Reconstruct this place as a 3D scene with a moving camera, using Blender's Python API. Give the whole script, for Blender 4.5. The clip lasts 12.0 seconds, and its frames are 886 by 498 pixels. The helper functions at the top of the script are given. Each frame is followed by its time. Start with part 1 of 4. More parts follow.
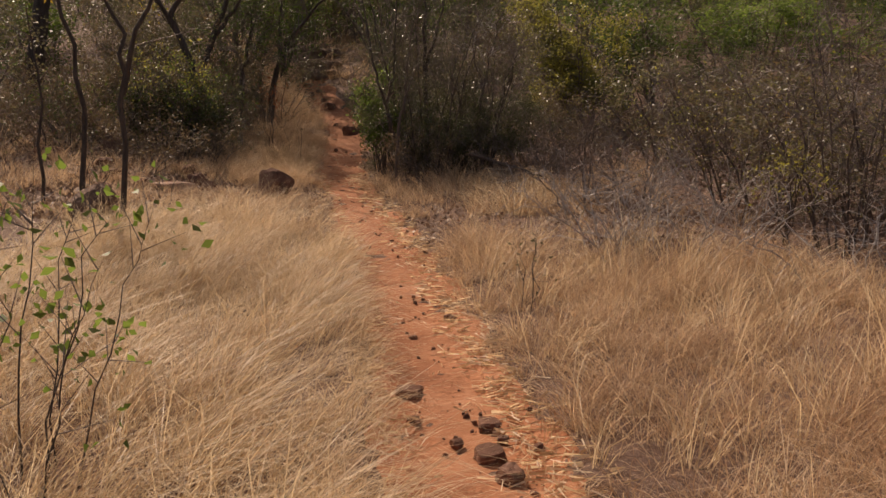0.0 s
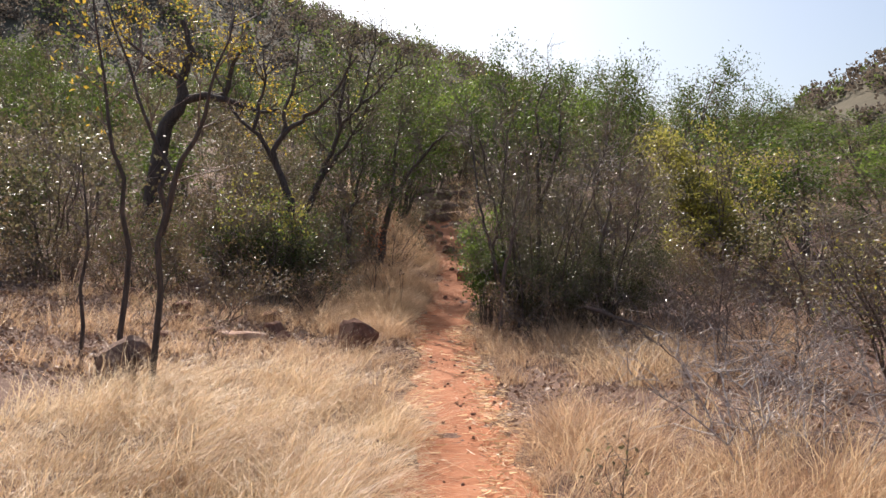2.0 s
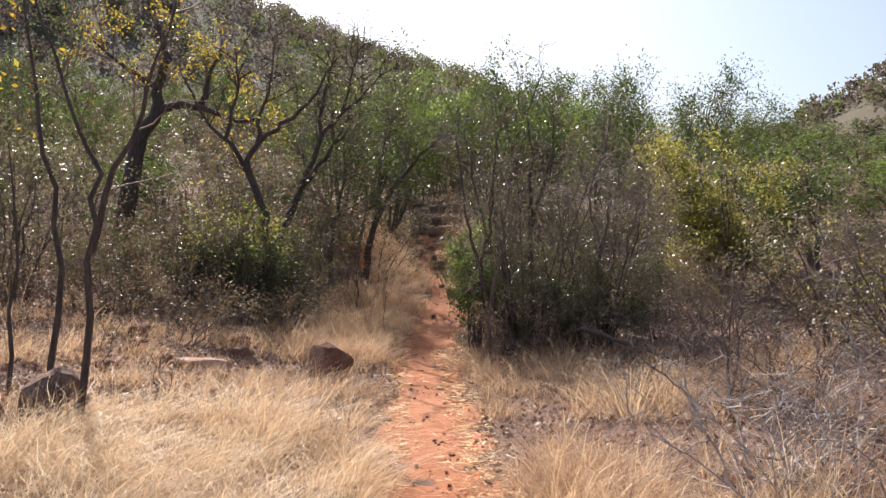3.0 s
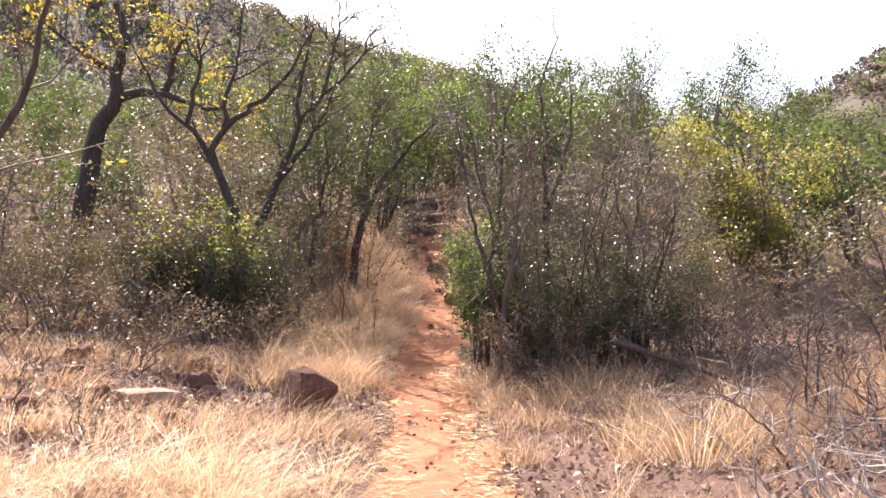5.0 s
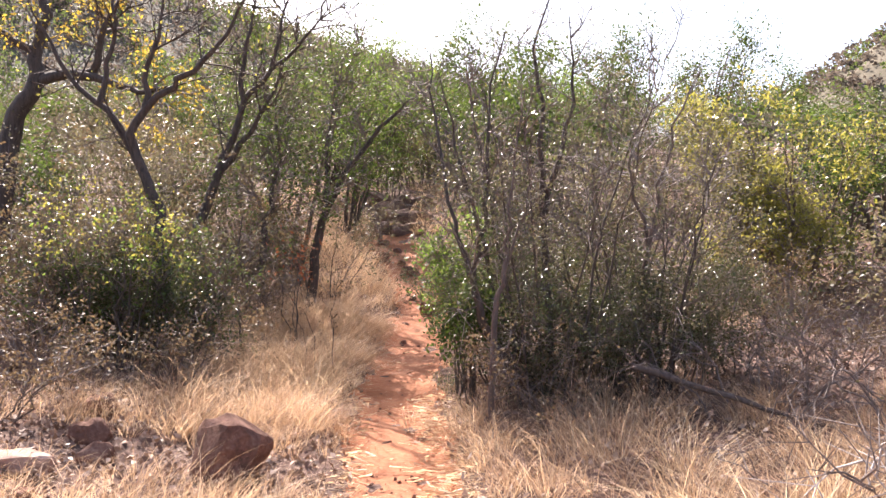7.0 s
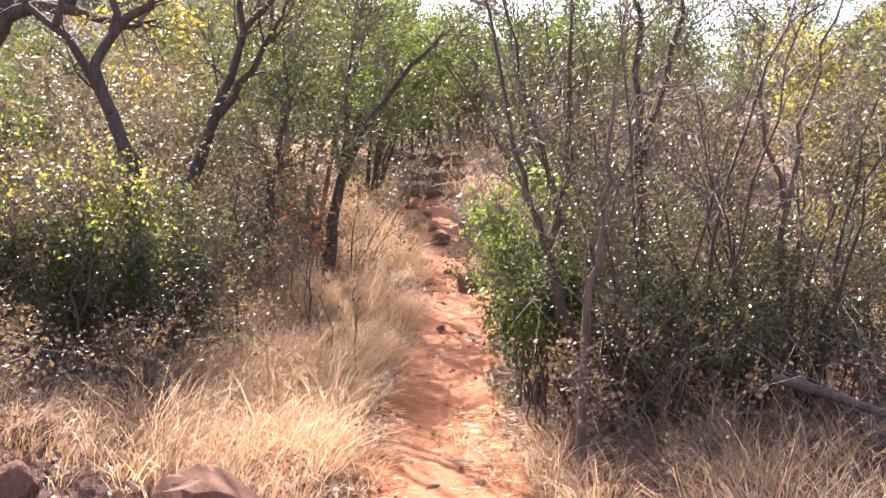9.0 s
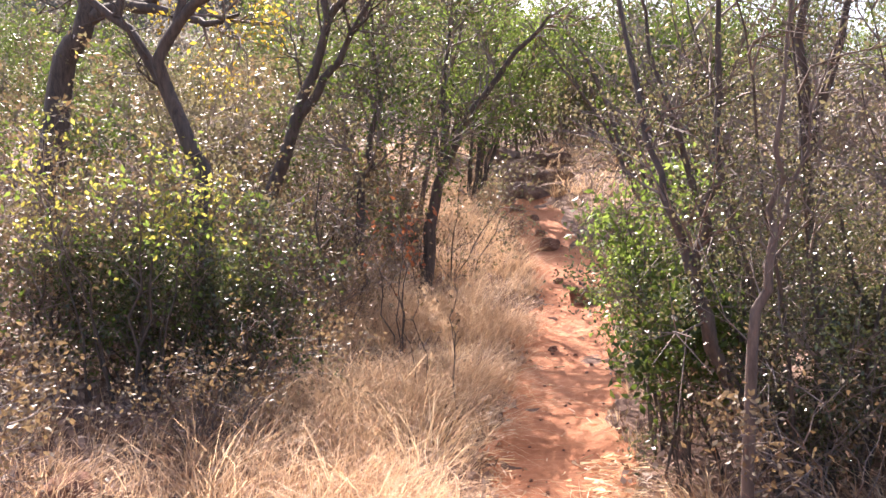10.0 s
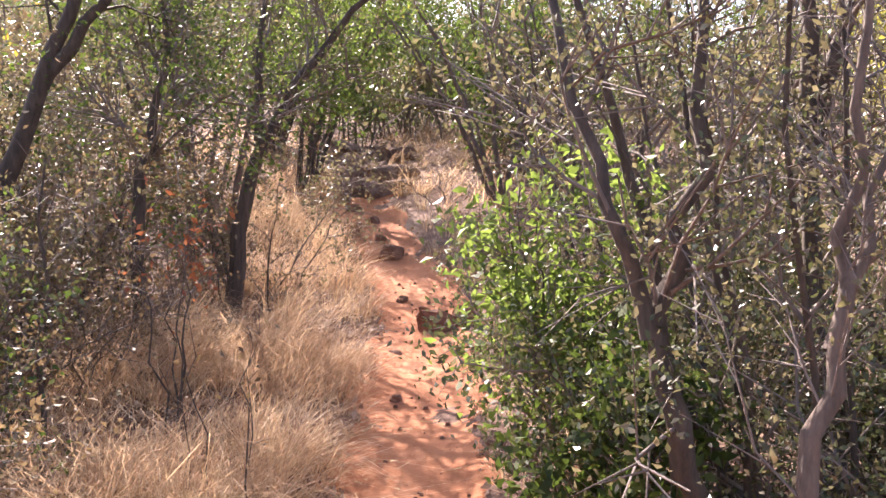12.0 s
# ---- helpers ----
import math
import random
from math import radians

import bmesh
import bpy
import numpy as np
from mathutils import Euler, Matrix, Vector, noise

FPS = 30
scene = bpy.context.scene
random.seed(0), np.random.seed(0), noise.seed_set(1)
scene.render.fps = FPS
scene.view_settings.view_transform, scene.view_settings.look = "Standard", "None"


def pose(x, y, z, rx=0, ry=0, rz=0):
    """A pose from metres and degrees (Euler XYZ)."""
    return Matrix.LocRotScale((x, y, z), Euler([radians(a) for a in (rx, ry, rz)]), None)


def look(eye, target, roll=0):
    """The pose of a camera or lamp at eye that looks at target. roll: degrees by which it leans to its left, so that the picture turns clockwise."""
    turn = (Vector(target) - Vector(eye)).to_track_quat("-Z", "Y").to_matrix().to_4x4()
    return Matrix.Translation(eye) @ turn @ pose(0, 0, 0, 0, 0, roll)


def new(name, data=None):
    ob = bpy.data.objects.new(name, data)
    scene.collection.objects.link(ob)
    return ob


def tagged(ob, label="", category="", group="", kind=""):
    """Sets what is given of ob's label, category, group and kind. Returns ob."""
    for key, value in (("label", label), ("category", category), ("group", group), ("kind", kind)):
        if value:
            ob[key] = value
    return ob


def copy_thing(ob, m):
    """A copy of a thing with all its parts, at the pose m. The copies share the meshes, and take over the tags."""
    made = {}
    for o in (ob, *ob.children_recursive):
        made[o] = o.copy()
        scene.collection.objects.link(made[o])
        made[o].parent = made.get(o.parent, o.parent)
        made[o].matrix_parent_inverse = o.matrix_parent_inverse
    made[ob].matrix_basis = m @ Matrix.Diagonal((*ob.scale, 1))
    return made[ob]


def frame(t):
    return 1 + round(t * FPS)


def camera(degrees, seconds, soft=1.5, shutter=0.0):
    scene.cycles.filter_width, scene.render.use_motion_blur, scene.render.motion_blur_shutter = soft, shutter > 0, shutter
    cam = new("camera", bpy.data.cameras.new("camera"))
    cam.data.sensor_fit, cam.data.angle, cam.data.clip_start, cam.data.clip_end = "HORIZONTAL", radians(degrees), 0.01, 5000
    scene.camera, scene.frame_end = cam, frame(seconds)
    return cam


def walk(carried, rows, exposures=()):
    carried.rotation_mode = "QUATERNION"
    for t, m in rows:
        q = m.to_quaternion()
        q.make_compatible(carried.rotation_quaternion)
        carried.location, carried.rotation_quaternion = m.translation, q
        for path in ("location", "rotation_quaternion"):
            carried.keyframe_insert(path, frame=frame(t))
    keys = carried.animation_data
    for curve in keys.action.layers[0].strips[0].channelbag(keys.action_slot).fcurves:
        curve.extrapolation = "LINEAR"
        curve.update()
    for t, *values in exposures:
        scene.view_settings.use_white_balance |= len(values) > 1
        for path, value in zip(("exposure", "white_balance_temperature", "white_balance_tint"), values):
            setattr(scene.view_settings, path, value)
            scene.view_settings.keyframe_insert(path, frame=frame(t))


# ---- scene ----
cam = camera(50.5, 12.0)
METRES, EYE, TILT, LEAN, TURN = 12.0, 1.5, -8.0, 0.0, 0.0
ROWS = [
    (0.0, 0.0, 0.0, 0.0, -0.0, 0.0, 0.0),
    (0.5, 0.0029, 0.0357, 0.0049, -0.18, -8.22, 0.52),
    (1.0, 0.0076, 0.068, 0.015, 2.87, -1.72, 2.08),
    (1.5, 0.0287, 0.1028, 0.0211, 6.52, 6.73, -0.59),
    (2.0, 0.0373, 0.1419, 0.0251, 8.71, 8.44, -2.3),
    (2.5, 0.0414, 0.1833, 0.0329, 8.97, 9.42, -2.27),
    (4.5, 0.0232, 0.3368, 0.0571, 7.54, 8.84, -1.31),
    (5.0, 0.0075, 0.3728, 0.064, 8.24, 9.36, -1.12),
    (5.5, 0.0026, 0.4133, 0.0695, 10.83, 11.98, -0.76),
    (6.0, -0.0058, 0.4554, 0.0732, 10.0, 4.9, -0.51),
    (6.5, -0.0091, 0.4978, 0.0818, 6.55, 5.46, -0.23),
    (7.0, -0.0132, 0.5407, 0.0929, 7.05, 9.43, -0.05),
    (9.0, -0.056, 0.7077, 0.1221, 8.22, 7.19, -0.19),
    (9.5, -0.0624, 0.7509, 0.1324, 12.52, 7.2, 0.05),
    (10.0, -0.0724, 0.7935, 0.1405, 14.67, 7.18, -0.24),
    (10.5, -0.077, 0.837, 0.147, 10.33, 6.13, -0.14),
    (11.0, -0.0824, 0.8778, 0.1571, 10.6, 6.55, -0.49),
    (11.5, -0.0946, 0.9155, 0.1642, 7.78, 7.75, -0.31),
    (12.0, -0.0986, 0.9572, 0.1711, 4.86, 7.08, 0.07),
]
walk(cam, [(t, pose(0, 0, EYE, TILT, LEAN, TURN) @ pose(METRES * x, METRES * y, METRES * z, 90 + pitch, roll, yaw)) for t, x, y, z, yaw, pitch, roll in ROWS],
     exposures=[(0.0, -0.3, 7900, 17), (1.0, -0.4, 7900, 17), (1.5, 0.45, 6800, 12), (2.5, 0.65, 6300, 11), (4.4, 1.4, 6400, 17), (5.5, 1.6, 6400, 18), (6.5, 1.4, 6400, 18), (7.0, 1.75, 6400, 18), (9.5, 2.1, 6500, 20), (10.5, 2.05, 6500, 20), (12.0, 2.15, 6500, 21)])

# ---- world and sun ----
SUN_ELEV, SUN_LEFT = 43.0, 31.0
world = bpy.data.worlds.new("sky")
scene.world = world
world.use_nodes = True
wn = world.node_tree.nodes
sky = wn.new("ShaderNodeTexSky")
sky.sky_type = "NISHITA"
sky.sun_disc = False
sky.sun_elevation = radians(SUN_ELEV)
sky.sun_rotation = radians(360 - SUN_LEFT)
sky.air_density, sky.dust_density, sky.ozone_density = 1.0, 3.0, 1.0
wn["Background"].inputs["Strength"].default_value = 0.095
world.node_tree.links.new(sky.outputs[0], wn["Background"].inputs["Color"])
sun = new("sun", bpy.data.lights.new("sun", "SUN"))
sun.data.energy, sun.data.angle, sun.data.color = 5.0, radians(0.55), (1.0, 0.91, 0.80)
to_sun = Vector((-math.sin(radians(SUN_LEFT)) * math.cos(radians(SUN_ELEV)), math.cos(radians(SUN_LEFT)) * math.cos(radians(SUN_ELEV)), math.sin(radians(SUN_ELEV))))
sun.matrix_world = look(to_sun * 60, (0, 0, 0))


# ---- materials ----
def nodes_of(name):
    m = bpy.data.materials.new(name)
    m.use_nodes = True
    return m, m.node_tree.nodes, m.node_tree.links, m.node_tree.nodes["Principled BSDF"]


def ramp(n, stops):
    r = n.new("ShaderNodeValToRGB")
    el = r.color_ramp.elements
    while len(el) < len(stops):
        el.new(0.5)
    for e, (p, c) in zip(el, stops):
        e.position, e.color = p, (*c, 1)
    return r


def noise_tex(n, links, vec, scale, detail=6, rough=0.6):
    t = n.new("ShaderNodeTexNoise")
    t.inputs["Scale"].default_value, t.inputs["Detail"].default_value, t.inputs["Roughness"].default_value = scale, detail, rough
    links.new(vec, t.inputs["Vector"])
    return t


def earth(name, stops, scale, fine, bump, dist=0.02, speck=None, speck_at=0.62):
    """Soil or rock: a broad patchy colour, finer specks and relief."""
    m, n, l, b = nodes_of(name)
    co = n.new("ShaderNodeNewGeometry").outputs["Position"]
    big = noise_tex(n, l, co, scale)
    small = noise_tex(n, l, co, fine, 8, 0.7)
    mid = n.new("ShaderNodeMath")
    mid.operation = "MULTIPLY_ADD"
    mid.inputs[1].default_value, mid.inputs[2].default_value = 0.55, 0.22
    l.new(small.outputs["Fac"], mid.inputs[0])
    add = n.new("ShaderNodeMath")
    add.operation = "MULTIPLY_ADD"
    add.inputs[1].default_value = 0.9
    l.new(big.outputs["Fac"], add.inputs[0])
    sub = n.new("ShaderNodeMath")
    sub.operation = "SUBTRACT"
    sub.inputs[1].default_value = 0.45
    l.new(mid.outputs[0], sub.inputs[0])
    l.new(sub.outputs[0], add.inputs[2])
    r = ramp(n, stops)
    l.new(add.outputs[0], r.inputs[0])
    col = r.outputs[0]
    if speck:
        v = noise_tex(n, l, co, fine * 2.3, 3, 0.5)
        gate = ramp(n, [(speck_at, (0, 0, 0)), (speck_at + 0.06, (1, 1, 1))])
        l.new(v.outputs["Fac"], gate.inputs[0])
        mix = n.new("ShaderNodeMix")
        mix.data_type = "RGBA"
        mix.inputs[7].default_value = (*speck, 1)
        l.new(gate.outputs[0], mix.inputs[0])
        l.new(col, mix.inputs[6])
        col = mix.outputs[2]
    l.new(col, b.inputs["Base Color"])
    b.inputs["Roughness"].default_value = 0.92
    b.inputs["Specular IOR Level"].default_value = 0.2
    bp = n.new("ShaderNodeBump")
    bp.inputs["Strength"].default_value, bp.inputs["Distance"].default_value = bump, dist
    l.new(small.outputs["Fac"], bp.inputs["Height"])
    l.new(bp.outputs[0], b.inputs["Normal"])
    return m


def leafy(name, stops, through_col, trans=0.4, rough=0.45, spec=0.4):
    """Leaf or grass: each blade its own shade, some light comes through."""
    m, n, l, b = nodes_of(name)
    geo = n.new("ShaderNodeNewGeometry")
    r = ramp(n, stops)
    patch = noise_tex(n, l, geo.outputs["Position"], 2.2, 3, 0.55)
    tone = n.new("ShaderNodeMath")
    tone.operation = "MULTIPLY_ADD"
    tone.inputs[1].default_value = 1.5
    l.new(patch.outputs["Fac"], tone.inputs[0])
    shift = n.new("ShaderNodeMath")
    shift.operation = "SUBTRACT"
    shift.inputs[1].default_value = 0.75
    l.new(geo.outputs["Random Per Island"], shift.inputs[0])
    l.new(shift.outputs[0], tone.inputs[2])
    l.new(tone.outputs[0], r.inputs[0])
    l.new(r.outputs[0], b.inputs["Base Color"])
    b.inputs["Roughness"].default_value = rough
    b.inputs["Specular IOR Level"].default_value = spec
    tr = n.new("ShaderNodeBsdfTranslucent")
    tint = n.new("ShaderNodeMix")
    tint.data_type = "RGBA"
    tint.inputs[0].default_value = 0.6
    tint.inputs[7].default_value = (*through_col, 1)
    l.new(r.outputs[0], tint.inputs[6])
    l.new(tint.outputs[2], tr.inputs["Color"])
    mix = n.new("ShaderNodeMixShader")
    mix.inputs[0].default_value = trans
    l.new(b.outputs[0], mix.inputs[1])
    l.new(tr.outputs[0], mix.inputs[2])
    l.new(mix.outputs[0], n["Material Output"].inputs["Surface"])
    return m


def bark(name, dark, light, scale=9.0):
    m, n, l, b = nodes_of(name)
    tc = n.new("ShaderNodeTexCoord")
    mp = n.new("ShaderNodeMapping")
    mp.inputs["Scale"].default_value = (3.0, 3.0, 0.6)
    l.new(tc.outputs["Object"], mp.inputs["Vector"])
    t = noise_tex(n, l, mp.outputs[0], scale, 8, 0.7)
    r = ramp(n, [(0.3, dark), (0.7, light)])
    l.new(t.outputs["Fac"], r.inputs[0])
    l.new(r.outputs[0], b.inputs["Base Color"])
    b.inputs["Roughness"].default_value = 0.85
    bp = n.new("ShaderNodeBump")
    bp.inputs["Strength"].default_value, bp.inputs["Distance"].default_value = 0.7, 0.012
    l.new(t.outputs["Fac"], bp.inputs["Height"])
    l.new(bp.outputs[0], b.inputs["Normal"])
    return m


M_SOIL = earth("soil", [(0.25, (0.075, 0.046, 0.036)), (0.5, (0.16, 0.095, 0.072)), (0.75, (0.27, 0.175, 0.13))], 0.7, 26, 0.8, 0.03, (0.34, 0.25, 0.18), 0.62)
M_HILL = earth("hillside", [(0.3, (0.075, 0.068, 0.045)), (0.7, (0.15, 0.125, 0.085))], 0.03, 0.6, 0.3, 0.5)
M_TRAIL = earth("trail_dirt", [(0.22, (0.27, 0.10, 0.05)), (0.5, (0.44, 0.185, 0.095)), (0.8, (0.58, 0.29, 0.17))], 1.6, 24, 0.7, 0.03, (0.26, 0.12, 0.07), 0.66)
M_ROCK = earth("brown_rock", [(0.25, (0.09, 0.045, 0.03)), (0.55, (0.22, 0.11, 0.075)), (0.8, (0.36, 0.22, 0.16))], 5, 40, 0.8, 0.02)
M_DARKROCK = earth("dark_rock", [(0.25, (0.075, 0.048, 0.038)), (0.5, (0.19, 0.118, 0.09)), (0.75, (0.38, 0.26, 0.20))], 4, 34, 0.9, 0.03)
M_SLAB = earth("pale_slab", [(0.3, (0.30, 0.17, 0.13)), (0.7, (0.52, 0.37, 0.30))], 4, 40, 0.5, 0.01)
M_BARK = bark("dark_bark", (0.030, 0.022, 0.018), (0.13, 0.095, 0.075))
M_BARK2 = bark("brown_bark", (0.055, 0.038, 0.03), (0.21, 0.15, 0.12))
M_TWIG = bark("twig_bark", (0.10, 0.075, 0.064), (0.30, 0.235, 0.205))
M_GREYWOOD = bark("grey_dead_wood", (0.24, 0.20, 0.18), (0.56, 0.50, 0.47))
M_GRASS = leafy("dry_grass", [(0.0, (0.30, 0.17, 0.09)), (0.45, (0.60, 0.40, 0.22)), (1.0, (0.86, 0.72, 0.52))], (0.86, 0.66, 0.42), 0.5, 0.45, 0.4)
M_GRASS_R = leafy("russet_grass", [(0.0, (0.22, 0.115, 0.07)), (0.5, (0.52, 0.32, 0.19)), (1.0, (0.82, 0.64, 0.45))], (0.80, 0.57, 0.35), 0.48, 0.6, 0.25)
M_LITTER = leafy("fallen_leaves", [(0.0, (0.14, 0.08, 0.06)), (0.5, (0.34, 0.22, 0.16)), (1.0, (0.56, 0.43, 0.34))], (0.3, 0.18, 0.1), 0.1, 0.6, 0.3)
M_GREEN = leafy("green_leaf", [(0.0, (0.030, 0.048, 0.014)), (0.6, (0.066, 0.095, 0.026)), (1.0, (0.12, 0.145, 0.04))], (0.17, 0.25, 0.04), 0.35, 0.55, 0.25)
M_BRIGHT = leafy("bright_green_leaf", [(0.0, (0.05, 0.08, 0.018)), (0.6, (0.095, 0.14, 0.032)), (1.0, (0.16, 0.205, 0.055))], (0.32, 0.44, 0.08), 0.48, 0.5, 0.3)
M_YELLOWG = leafy("yellow_green_leaf", [(0.0, (0.16, 0.15, 0.035)), (0.6, (0.27, 0.255, 0.055)), (1.0, (0.38, 0.33, 0.09))], (0.52, 0.47, 0.09), 0.48, 0.42, 0.4)
M_OLIVE = leafy("olive_leaf", [(0.0, (0.050, 0.050, 0.024)), (0.6, (0.115, 0.10, 0.06)), (1.0, (0.21, 0.165, 0.11))], (0.27, 0.235, 0.11), 0.4, 0.42, 0.4)
M_GLOSSY = leafy("glossy_leaf", [(0.0, (0.038, 0.050, 0.026)), (0.7, (0.088, 0.095, 0.048)), (1.0, (0.20, 0.17, 0.10))], (0.20, 0.23, 0.07), 0.25, 0.27, 0.5)
M_GOLD = leafy("golden_leaf", [(0.0, (0.26, 0.15, 0.03)), (0.6, (0.42, 0.28, 0.05)), (1.0, (0.36, 0.36, 0.06))], (0.70, 0.48, 0.06), 0.45, 0.45, 0.35)
M_RED = leafy("rust_red_leaf", [(0.0, (0.22, 0.07, 0.035)), (1.0, (0.46, 0.18, 0.09))], (0.6, 0.22, 0.09), 0.35, 0.45, 0.35)
M_BROWNL = leafy("withered_leaf", [(0.0, (0.10, 0.065, 0.04)), (0.6, (0.19, 0.135, 0.085)), (1.0, (0.28, 0.22, 0.13))], (0.30, 0.20, 0.09), 0.3, 0.5, 0.3)


M_FARB = leafy("far_brown_leaf", [(0.0, (0.085, 0.07, 0.06)), (0.6, (0.135, 0.108, 0.092)), (1.0, (0.19, 0.15, 0.12))], (0.24, 0.19, 0.14), 0.35, 0.7, 0.1)
M_FARG = leafy("far_green_leaf", [(0.0, (0.06, 0.085, 0.03)), (1.0, (0.14, 0.18, 0.055))], (0.26, 0.32, 0.10), 0.4, 0.7, 0.1)


# ---- the lie of the land ----
TRAIL_Y = [-30, 0, 3.5, 6.1, 9, 11.8, 13.4, 15, 16.4, 18.7, 20.8, 22.3, 23.4, 26.3, 28.5, 33, 40]
TRAIL_X = [0.3, 0.36, 0.19, -0.1, -0.5, -1.03, -1.35, -1.65, -1.77, -1.93, -2.2, -2.7, -3.15, -3.7, -4.05, -4.7, -5.2]
UP_Y = [-40, 0, 6.7, 12.1, 14, 15.2, 19, 21, 24, 28, 34, 42, 52, 80, 140, 400]
UP_Z = [-0.3, 0, 0.05, 0.37, 0.52, 0.62, 1.1, 1.5, 2.3, 3.3, 4.6, 6.0, 6.6, 6.0, 4.0, 0.0]
rng = np.random.default_rng(7)


def waves(x, y, scale, seed):
    """A soft, cheap unevenness between -1 and 1."""
    r = np.random.default_rng(seed)
    out = 0
    for k in range(5):
        a, p = r.uniform(0, 6.28), r.uniform(0, 6.28)
        f = (1.0 + 0.7 * k) / scale
        out = out + np.sin((x * math.cos(a) + y * math.sin(a)) * f + p) / (1 + 0.6 * k)
    return out / 2.6


def smooth(v, a, b):
    u = np.clip((v - a) / (b - a), 0, 1)
    return u * u * (3 - 2 * u)


def trail_x(y):
    return (np.interp(y - 0.5, TRAIL_Y, TRAIL_X) + np.interp(y, TRAIL_Y, TRAIL_X) + np.interp(y + 0.5, TRAIL_Y, TRAIL_X)) / 3


def land(x, y):
    """Height of the ground, without the trail's hollow."""
    x, y = np.asarray(x, float), np.asarray(y, float)
    d = x - trail_x(y)
    z = (np.interp(y - 0.6, UP_Y, UP_Z) + np.interp(y, UP_Y, UP_Z) + np.interp(y + 0.6, UP_Y, UP_Z)) / 3
    z = z + 0.12 * np.clip(-d - 0.4, 0, 4) + 0.04 * np.clip(-d - 4.4, 0, 25) + 0.03 * np.clip(d - 0.5, 0, 10)
    z = z + 0.03 * waves(x, y, 0.5, 3) * np.clip(np.abs(d) - 0.35, 0, 1) + 0.12 * waves(x, y, 3.5, 4) * np.clip((np.abs(d) - 1.5) / 4, 0, 1)
    ridge = np.interp(x, [-400, -200, -100, -62, -43, -19, 0, 30, 60, 100], [95, 78, 57, 43, 35, 26, 18, 7, 0, 0])
    z = z + ridge * smooth(y, 50, 158) * (1 + 0.06 * waves(x, y, 14, 5))
    hill = np.interp(x, [-60, 30, 80, 115, 180, 260, 400, 700], [0, 24, 62, 84, 118, 136, 116, 60])
    return z + hill * smooth(y, 190, 395) * (1 + 0.05 * waves(x, y, 24, 6))


def trail_half(y):
    return 0.25 + 0.05 * np.sin(y * 1.9) + 0.03 * np.sin(y * 4.3 + 1)


def surface(x, y):
    d = np.abs(np.asarray(x) - trail_x(np.asarray(y)))
    return land(x, y) - 0.07 * (1 - smooth(d, trail_half(y) * 0.7, trail_half(y) + 0.22)) * (np.asarray(y) < 40)


def gz(x, y):
    return float(surface(x, y))


# ---- mesh building ----
class Bits:
    """Collects pieces of mesh as arrays."""

    def __init__(self):
        self.v, self.f, self.n = [], [], 0

    def add(self, v, quads):
        self.v.append(v)
        self.f.append(quads + self.n)
        self.n += len(v)

    def mesh(self, name, material, flat=False):
        v = np.concatenate(self.v).astype(np.float32)
        f = np.concatenate(self.f).astype(np.int32)
        me = bpy.data.meshes.new(name)
        me.vertices.add(len(v))
        me.vertices.foreach_set("co", v.ravel())
        me.loops.add(f.size)
        me.loops.foreach_set("vertex_index", f.ravel())
        me.polygons.add(len(f))
        me.polygons.foreach_set("loop_start", np.arange(0, f.size, f.shape[1], dtype=np.int32))
        me.polygons.foreach_set("use_smooth", np.full(len(f), not flat))
        me.update(calc_edges=True)
        me.validate()
        me.materials.append(material)
        return me


def piece(name, me, parent=None, label=""):
    ob = new(name, me)
    if parent:
        ob.parent = parent
    if label:
        tagged(ob, label)
    return ob


def thing(name, label, category, group="", kind="", at=(0, 0, 0)):
    ob = new(name)
    ob.empty_display_size = 0.2
    ob.location = at
    return tagged(ob, label, category, group, kind)


def tube(bits, pts, r0, r1, sides=6, power=1.0):
    pts = np.asarray(pts, float)
    n = len(pts)
    tan = np.gradient(pts, axis=0)
    tan /= np.linalg.norm(tan, axis=1)[:, None] + 1e-9
    ref = np.array([0.31, 0.22, 0.92]) if abs(tan[0, 2]) < 0.8 else np.array([0.93, 0.3, 0.1])
    u = np.cross(tan, ref)
    u /= np.linalg.norm(u, axis=1)[:, None] + 1e-9
    w = np.cross(tan, u)
    rad = r1 + (r0 - r1) * (1 - np.linspace(0, 1, n)) ** power
    a = np.arange(sides) * 2 * np.pi / sides
    ring = u[:, None, :] * np.cos(a)[None, :, None] + w[:, None, :] * np.sin(a)[None, :, None]
    v = (pts[:, None, :] + ring * rad[:, None, None]).reshape(-1, 3)
    i = np.arange(n - 1)[:, None] * sides
    j = np.arange(sides)[None, :]
    k = (j + 1) % sides
    q = np.stack([i + j, i + k, i + sides + k, i + sides + j], -1).reshape(-1, 4)
    bits.add(v, q)


def wander(g, start, way, length, n, wiggle, up):
    """A crooked line."""
    pts = [np.array(start, float)]
    d = np.array(way, float)
    d /= np.linalg.norm(d) + 1e-9
    for _ in range(n):
        d = d + g.normal(0, wiggle, 3) + np.array([0, 0, up])
        d /= np.linalg.norm(d)
        pts.append(pts[-1] + d * length / n)
    return np.array(pts)


def smooth_line(ctrl, g, wiggle=0.03, per=3):
    """A bent stem through a few places."""
    c = np.asarray(ctrl, float)
    t = np.linspace(0, len(c) - 1, (len(c) - 1) * per + 1)
    p = np.stack([np.interp(t, np.arange(len(c)), c[:, k]) for k in range(3)], 1)
    p[1:-1] = (p[:-2] + 2 * p[1:-1] + p[2:]) / 4
    p[1:-1] += g.normal(0, wiggle, (len(p) - 2, 3)) * np.array([1, 1, 0.4])
    return p


